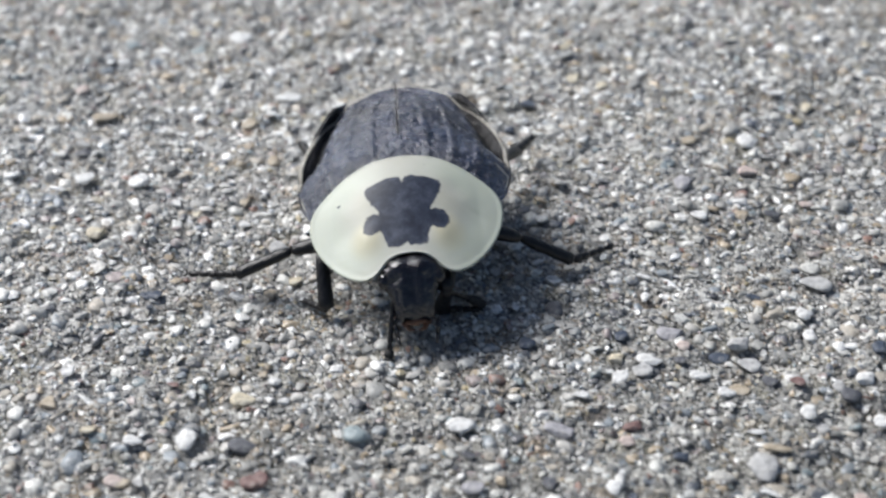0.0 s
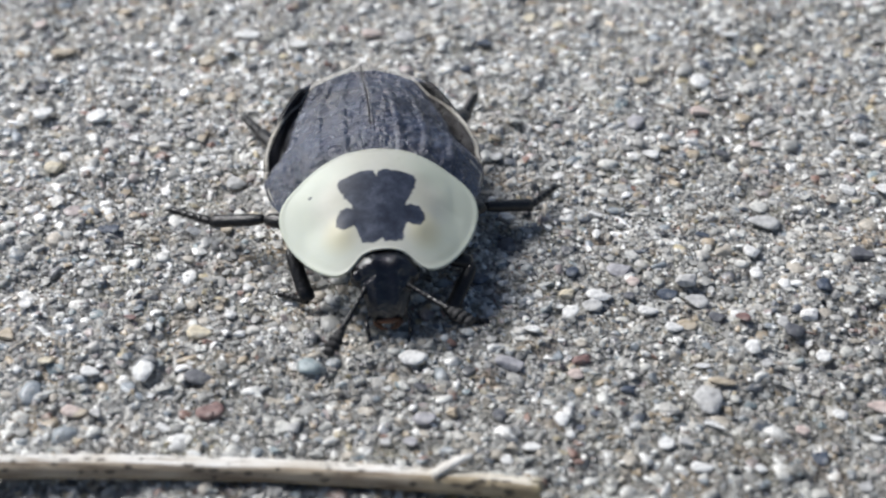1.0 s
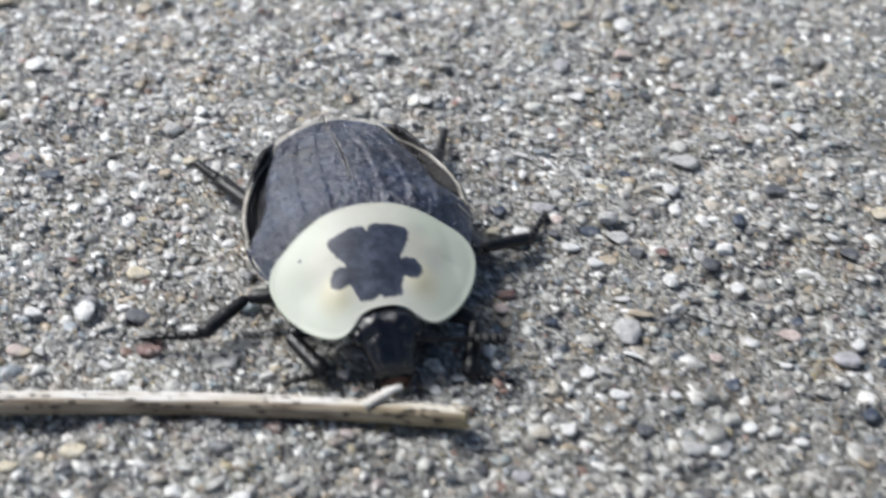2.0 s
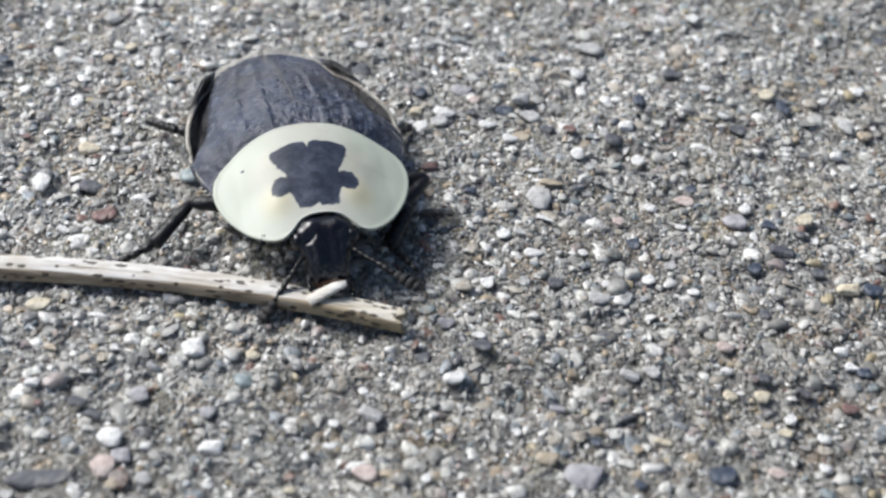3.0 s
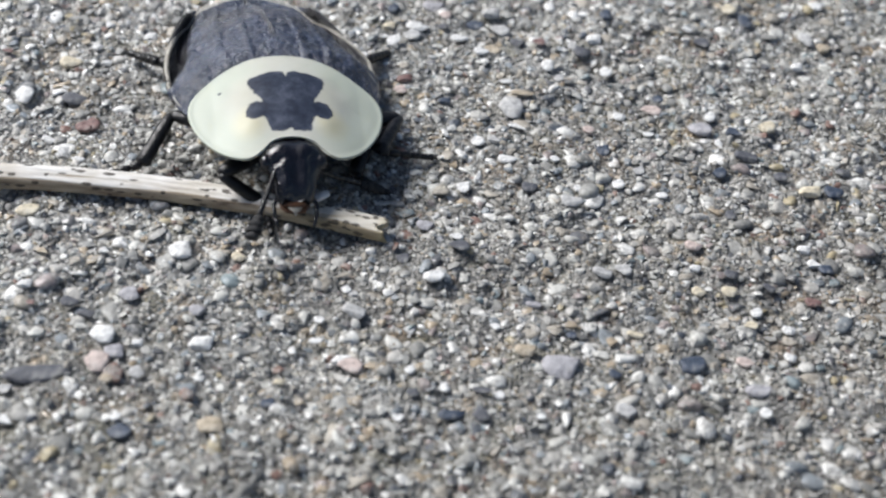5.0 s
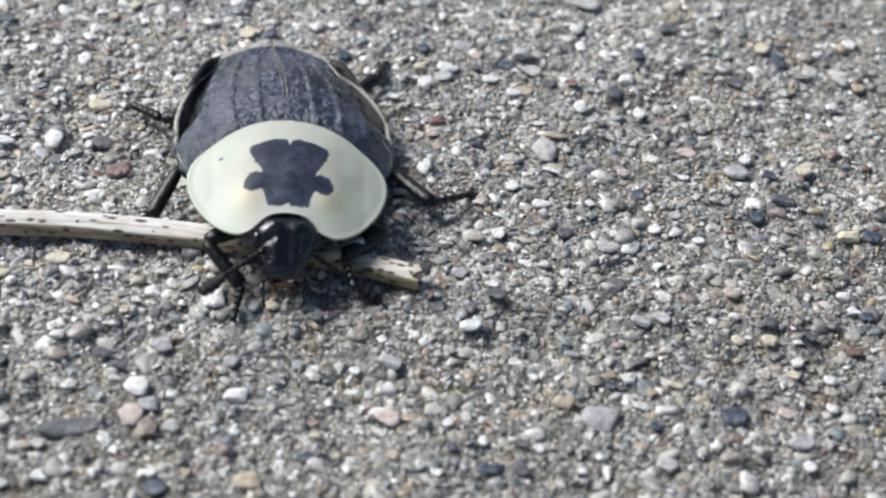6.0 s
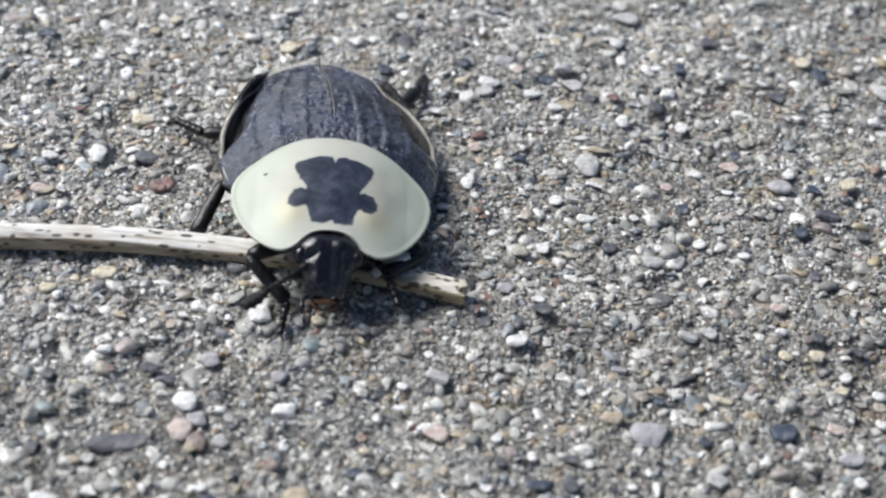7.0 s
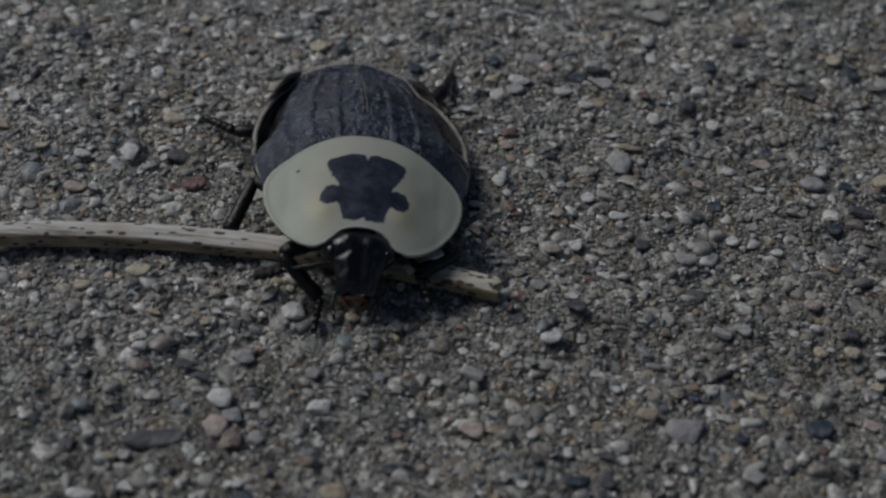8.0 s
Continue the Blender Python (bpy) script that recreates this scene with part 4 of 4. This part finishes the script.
def limb(name, length, r0, r1, r2, spines=0, flat=0.8):
    """A leg joint along its own -y."""
    ys = [0, 0.06, 0.25, 0.55, 0.82, 0.95, 1.0]
    rs = [r0 * 0.6, r0, (r0 + r1) / 2 * 1.08, r1, (r1 + r2) / 2, r2, r2 * 0.5]
    pieces = [tube([(0, -k * length, 0) for k in ys], rs, 12, flat)]
    for i in range(spines):
        k = 0.25 + 0.72 * i / max(1, spines - 1)
        s = 1 if i % 2 else -1
        pieces.append(tube([(s * r1 * 0.7, -k * length, 0), (s * (r1 + 0.17), -k * length - 0.16, -0.04)], [0.035, 0.008], 5))
    v, f = merged(pieces)
    return part(name, mesh_from(name, v, f, LEG), beetle)


def build_tarsus(length, stout=1.0):
    pieces, y = [], 0.0
    for i in range(5):
        n = length * (0.19 if i < 4 else 0.26)
        r = (0.21 - 0.012 * i) * stout
        pieces.append(tube([(0, -y, 0), (0, -y - 0.04, 0), (0, -y - n * 0.85, 0), (0, -y - n, 0)], [0.55 * r, r * 0.80, r * 1.08, 0.62 * r], 8))
        y += n * 0.98
    for s in (-1, 1):
        pieces.append(tube([(0.03 * s, -y + 0.03, 0), (0.14 * s, -y - 0.14, 0.03), (0.20 * s, -y - 0.28, -0.06)], [0.055, 0.045, 0.012], 6))
    v, f = merged(pieces)
    return part("tarsus", mesh_from("tarsus", v, f, LEG), beetle)


LEGS = {}
for key, hip, lengths in (("F", (1.7, -3.4, 1.65), (2.7, 2.7, 1.9)), ("M", (2.4, -1.3, 1.5), (3.4, 3.0, 3.0)), ("H", (2.6, 1.1, 1.45), (4.3, 4.6, 2.5))):
    for side, s in (("L", -1), ("R", 1)):
        a, b, c = lengths
        LEGS[key + side] = ((hip[0] * s, hip[1], hip[2]), lengths,
                            (limb("femur", a, 0.42, 0.50, 0.34), limb("tibia", b, 0.28, 0.36, 0.40, 10), build_tarsus(c, 1.3 if key == "H" else 1.0)))


# ---- movement ----
def glide(rows, t):
    """Values between rows, eased so that nothing overshoots."""
    if t <= rows[0][0]:
        return np.array(rows[0][1:], float)
    for a, b in zip(rows, rows[1:]):
        if t <= b[0]:
            u = (t - a[0]) / (b[0] - a[0])
            u = 0.5 * u + 0.5 * u * u * (3 - 2 * u)
            return np.array(a[1:], float) * (1 - u) + np.array(b[1:], float) * u
    return np.array(rows[-1][1:], float)


# seconds, x, y, z in millimetres, yaw, pitch, lean in degrees
BEETLE = [(0.0, -9.25, 29.45, 1.80, 13.4, 3.0, -4.7), (0.5, -9.00, 28.65, 1.70, 14.7, 3.2, -4.6), (1.0, -7.90, 25.62, 1.05, 15.2, 4.2, -1.1),
          (1.4667, -6.88, 24.40, 0.75, 16.5, 3.0, -0.5), (1.5, -6.15, 23.30, 0.60, 23.5, 2.4, 0.0), (1.5333, -5.10, 20.95, 0.42, 24.5, 2.2, -2.0),
          (1.8, -4.48, 20.00, 0.24, 22.0, 2.0, -3.5), (2.0, -3.70, 18.05, 0.12, 21.3, 1.4, -4.1), (2.2, -3.62, 18.00, 0.08, 21.5, 0.9, -4.0),
          (3.3, -2.99, 13.45, 0.03, 20.4, -3.4, 0.2), (3.5, -3.18, 12.55, 0.01, 20.0, -5.2, 4.1), (4.0, -3.34, 12.60, -0.01, 19.9, -5.0, 4.3),
          (4.2, -3.34, 12.67, -0.03, 19.9, -4.8, 4.4), (5.3, -3.16, 12.58, -0.07, 18.3, -6.3, 4.3), (5.5, -3.11, 12.56, -0.09, 17.7, -6.2, 3.9),
          (5.7, -4.30, 11.08, -0.11, 11.9, -2.6, 4.1), (6.0, -4.34, 11.02, -0.11, 11.7, -2.3, 4.1), (6.5, -4.28, 10.94, -0.12, 10.5, -2.2, 4.7),
          (7.0, -4.39, 10.82, -0.14, 10.0, -2.8, 5.3), (7.5, -4.40, 10.80, -0.15, 9.6, -3.1, 5.6), (8.0, -4.42, 10.75, -0.15, 9.0, -3.1, 5.7)]
# turn of head and shield against the wing cases: seconds, degrees
NECK = [(0.0, 0.0), (1.4, -0.5), (1.8, -3.0), (2.2, -3.0), (3.3, -3.8), (4.2, -4.7), (5.3, -7.0), (5.5, -7.0), (5.7, -5.5), (8.0, -5.5)]
# nod of head and shield against the wing cases: seconds, degrees
NOD = [(0.0, 6.0), (0.5, 5.2), (1.0, 3.6), (1.5, 2.0), (2.2, 1.0), (3.3, 0.0), (8.0, 0.0)]
# where each foot stands: seconds, x, y, z in millimetres
FEET = {
    "ML": [(0, -20.3, 26.9, 0.1), (0.5, -20.3, 26.9, 0.1), (0.65, -20.4, 27.5, 1.0), (0.8, -20.5, 27.5, 0.1), (1.02, -20.5, 27.5, 0.1), (1.1, -18.5, 23.0, 1.2),
           (1.2, -17.0, 20.6, 0.1), (1.45, -17.0, 20.3, 0.1), (1.6, -16.0, 19.0, 0.5), (1.8, -14.6, 18.3, 0.1), (1.9, -13.8, 15, 1.0), (2.0, -13.1, 12.9, 0.1),
           (2.5, -13.1, 12.9, 0.1), (2.7, -11.5, 11.0, 1.4), (2.9, -12.0, 7.95, 0.1), (5.5, -12.0, 7.9, 0.1), (5.6, -12.6, 7.8, 0.4), (5.7, -13.1, 7.6, 0.1), (8, -13.1, 7.6, 0.1)],
    "FL": [(0, -13.7, 25.4, 0.1), (0.2, -13.7, 25.4, 0.1), (0.4, -11.5, 21.5, 0.8), (0.5, -11.3, 20.8, 0.1), (1.0, -11.7, 20.9, 0.1), (1.1, -10.5, 20.2, 0.6),
           (1.2, -9.4, 19.5, 0.1), (1.45, -9.0, 19.4, 0.1), (1.6, -5.2, 12.4, 0.6), (1.8, -4.9, 11.9, 0.1), (1.9, -5.6, 11.3, 0.5), (2.0, -6.3, 10.8, 0.1),
           (2.8, -6.3, 10.8, 0.1), (3.0, -4.5, 8.0, 2.2), (3.2, -2.6, 5.2, 0.1), (5.5, -2.7, 5.1, 0.1), (5.6, -4.2, 3.8, 1.0), (5.7, -5.6, 2.4, 0.1), (8, -5.6, 2.4, 0.1)],
    "HL": [(0, -19.0, 42.5, 0.1), (0.5, -18.8, 41.5, 0.1), (0.8, -18.0, 38.0, 0.8), (1.0, -17.6, 36.0, 0.7), (1.3, -18.0, 36.0, 0.7), (1.5, -16.0, 32.0, 0.8),
           (1.7, -14.0, 26.8, 0.1), (2.0, -14.9, 27.5, 0.1), (2.5, -14.9, 27.5, 0.1), (2.8, -13.0, 22.0, 1.0), (3.1, -11.5, 18.3, 0.5), (5.5, -11.6, 18.0, 0.5),
           (5.6, -12.1, 17.3, 0.6), (5.7, -12.8, 17.1, 0.5), (8, -12.9, 17.1, 0.5)],
    "MR": [(0, 0.7, 32.6, 0.1), (0.5, 0.6, 32.8, 0.1), (1.0, 0.5, 32.8, 0.1), (1.45, 0.5, 33.0, 0.1), (1.6, 3.4, 25.5, 0.8), (1.7, 3.9, 24.8, 0.1), (2.2, 4.1, 25.2, 0.1),
           (2.6, 4.1, 25.2, 0.1), (2.9, 4.2, 16.0, 1.2), (3.1, 3.9, 11.5, 0.1), (4.2, 4.0, 11.6, 0.1), (5.5, 4.6, 11.8, 0.1), (5.7, 4.9, 12.6, 0.1), (6.3, 4.5, 12.2, 0.1),
           (6.45, 3.0, 10.0, 1.3), (6.6, -1.0, 5.6, 0.9), (8, -1.0, 5.6, 0.9)],
    "FR": [(0, -5.3, 26.0, 0.1), (0.5, -4.6, 25.0, 0.1), (0.8, -3.0, 22.0, 0.8), (1.0, -1.8, 20.3, 0.1), (1.4, -1.7, 20.2, 0.1), (1.6, 2.5, 14.0, 0.8), (1.8, 3.2, 12.6, 0.1),
           (2.2, 3.6, 11.9, 0.1), (2.7, 3.6, 11.9, 0.1), (2.9, 3.0, 10.0, 1.5), (3.1, 2.4, 8.6, 0.1), (5.5, 2.4, 8.8, 0.1), (5.7, 0.4, 5.5, 1.2), (6.0, -0.4, 4.2, 0.9),
           (8, -0.6, 3.9, 0.8)],
    "HR": [(0, -4.3, 43.4, 0.6), (0.6, -4.6, 42.6, 0.9), (1.0, -4.8, 40.6, 1.2), (1.3, -4.8, 39.6, 1.0), (1.6, -2.6, 36.0, 0.8), (1.8, -2.4, 35.4, 0.1), (2.0, -1.8, 33, 0.1),
           (2.4, -1.5, 31.0, 0.1), (2.8, 0.5, 24.0, 1.0), (3.1, 1.8, 19.8, 0.1), (5.5, 1.6, 20.5, 0.1), (5.7, -0.2, 23.0, 0.1), (8, -0.6, 23.1, 0.1)],
}
# where each antenna points: seconds and a place in millimetres
FEELERS = {
    "L": [(0, -8.8, 21.6, 0.0), (0.2, -8.0, 20.8, 0.6), (0.5, -7.5, 21.0, 0.1), (0.8, -8.2, 17.6, 0.3), (1.0, -8.1, 15.7, 1.5), (1.4, -7.6, 14.9, 1.9), (1.6, -2.8, 12.3, 0.3),
          (1.8, -2.1, 11.3, 0.3), (2.2, -2.2, 10.6, 0.3), (3.3, -4.3, 4.7, 0.3), (3.5, -5.8, 4.5, 1.2), (4.0, -5.1, 3.9, 0.3), (4.2, -4.6, 3.3, 0.3), (5.3, -2.6, 4.4, 3.0),
          (5.5, -2.6, 4.0, 3.4), (5.7, -6.6, 2.3, 2.2), (6.1, -5.8, 2.8, 2.6), (7.5, -6.1, 2.8, 2.6), (8, -7.6, 5.0, 1.3)],
    "R": [(0, -5.2, 26.2, 0.5), (0.2, -2.2, 23.0, 0.7), (0.5, -3.2, 21.9, 1.7), (0.8, -1.8, 19.8, 0.3), (1.0, -2.8, 17.9, 2.4), (1.4, -1.0, 18.1, 0.6), (1.6, 3.5, 15.2, 1.2),
          (1.8, 3.1, 14.6, 1.7), (2.2, 2.9, 12.3, 1.6), (3.3, 2.3, 5.7, 2.2), (3.5, 1.4, 4.3, 2.0), (4.0, 1.6, 4.8, 1.7), (4.2, 2.0, 5.7, 0.7), (5.3, 1.0, 9.0, 1.2),
          (5.5, 0.6, 9.9, 1.2), (5.7, -1.0, 2.1, 2.6), (6.1, -1.0, 5.5, 0.8), (6.5, -1.2, 6.0, 0.7), (7.5, -1.9, 7.6, 0.4), (8, -2.0, 7.8, 0.6)],
}


def aim(origin, target, up=(0, 0, 1)):
    """A pose at origin, in millimetres, whose -y points at target."""
    d = (Vector(origin) - Vector(target)).normalized()
    x = d.cross(Vector(up))
    x = x.normalized() if x.length > 1e-5 else Vector((1, 0, 0))
    z = x.cross(d)
    m = Matrix((x, d, z)).transposed().to_4x4()
    return Matrix.Translation(Vector(origin) * MM) @ m


def leg_joints(hip, foot, lengths, bend, swing=0.0):
    """Places of knee, ankle and toe for a leg that reaches for foot, in the beetle's space; bend: which way the knee points, and its height."""
    a, b, c = lengths
    hip, foot = Vector(hip), Vector(foot)
    flat = Vector((foot.x - hip.x, foot.y - hip.y, 0))
    flat = flat.normalized() if flat.length > 1e-4 else Vector((1, 0, 0))
    flat = Matrix.Rotation(radians(swing), 3, 'Z') @ flat  # the tarsus is swung backwards
    ankle = foot - flat * c * 0.93 + Vector((0, 0, c * 0.22))
    d = ankle - hip
    r = min(max(d.length, abs(a - b) + 0.25), a + b - 0.02)
    d = d.normalized()
    ankle = hip + d * r
    along = (a * a - b * b + r * r) / (2 * r)
    rise = math.sqrt(max(a * a - along * along, 0))
    flat = Vector((-d.y, d.x, 0)).normalized()
    if flat.dot(Vector(bend)) < 0:
        flat = -flat
    up = flat.cross(d)
    up = up if up.z > 0 else -up
    mid = hip + d * along
    lift = min(max((bend[2] - mid.z) / max(rise * up.z, 1e-3), -0.9), 0.9)
    knee = mid + (flat * math.sqrt(1 - lift * lift) + up * lift) * rise
    toe = ankle + (foot - ankle).normalized() * c
    return knee, ankle, toe


def neck(t):
    """How head and shield stand against the wing cases."""
    pivot = Vector((0, 0.4 * MM, 3.4 * MM))
    return Matrix.Translation(pivot) @ pose(0, 0, 0, glide(NOD, t)[0]) @ Matrix.Translation(-pivot) @ pose(0, 0, 0, 0, 0, glide(NECK, t)[0])


def motions():
    times = sorted([k / 10 for k in range(81)] + [1.4333, 1.4667, 1.5333, 1.5667])
    places = []
    for t in times:
        x, y, z, yaw, pitch, lean = glide(BEETLE, t)
        places.append(Matrix.Translation((x * MM, y * MM, z * MM)) @ pose(0, 0, 0, 0, 0, yaw) @ pose(0, 0, 0, pitch) @ pose(0, 0, 0, 0, lean))
    walk(beetle, list(zip(times, places)))
    for key, (hip, lengths, parts) in LEGS.items():
        s = -1 if hip[0] < 0 else 1
        rows = ([], [], [])
        for t, m in zip(times, places):
            x, y, z = glide(FEET[key], t)
            foot = (m.inverted() @ Vector((x * MM, y * MM, (z + 0.18) * MM))) / MM
            late = min(max((t - 2.4) / 0.6, 0.0), 1.0)  # astride the stem the legs are held otherwise
            bend = {"F": (0.9 * s, 0.3 - 0.8 * late, 1.45), "M": (0.8 * s, 0.6, 1.6), "H": (-0.9 * s, 0.3, 1.5)}[key[0]]
            swing = {"F": 45 * (1 - late), "M": 28 if s > 0 else 28 * (1 - late), "H": 0}[key[0]] * s
            knee, ankle, toe = leg_joints(hip, foot, lengths, bend, swing)
            for r, a, b in zip(rows, (hip, knee, ankle), (knee, ankle, toe)):
                r.append((t, aim(a, b)))
        for joint, r in zip(parts, rows):
            walk(joint, r)
    for key, s in (("L", -1), ("R", 1)):
        base = Vector((0.86 * s, -6.12, 2.14))
        rows = []
        for t, m in zip(times, places):
            root = (neck(t) @ (base * MM)) / MM
            tip = (m.inverted() @ Vector(glide(FEELERS[key], t) * MM)) / MM
            rows.append((t, aim(root, tip)))
        walk(antennae[key], rows)
    walk(shield, [(t, neck(t)) for t in times])
    walk(head, [(t, neck(t) @ pose(0, -0.12 * MM, -0.24 * MM)) for t in times])
    # the stem lies still, then is trodden round and rolls a little
    lying = pose(1.75 * MM, 8.95 * MM, 0.98 * MM, -27, 0, 6.0)
    trodden = pose(2.45 * MM, 5.55 * MM, 0.62 * MM, 0, 0, -3.2)
    walk(stem, [(0.0, lying), (2.3, lying), (3.2, trodden), (8.0, trodden)])


motions()
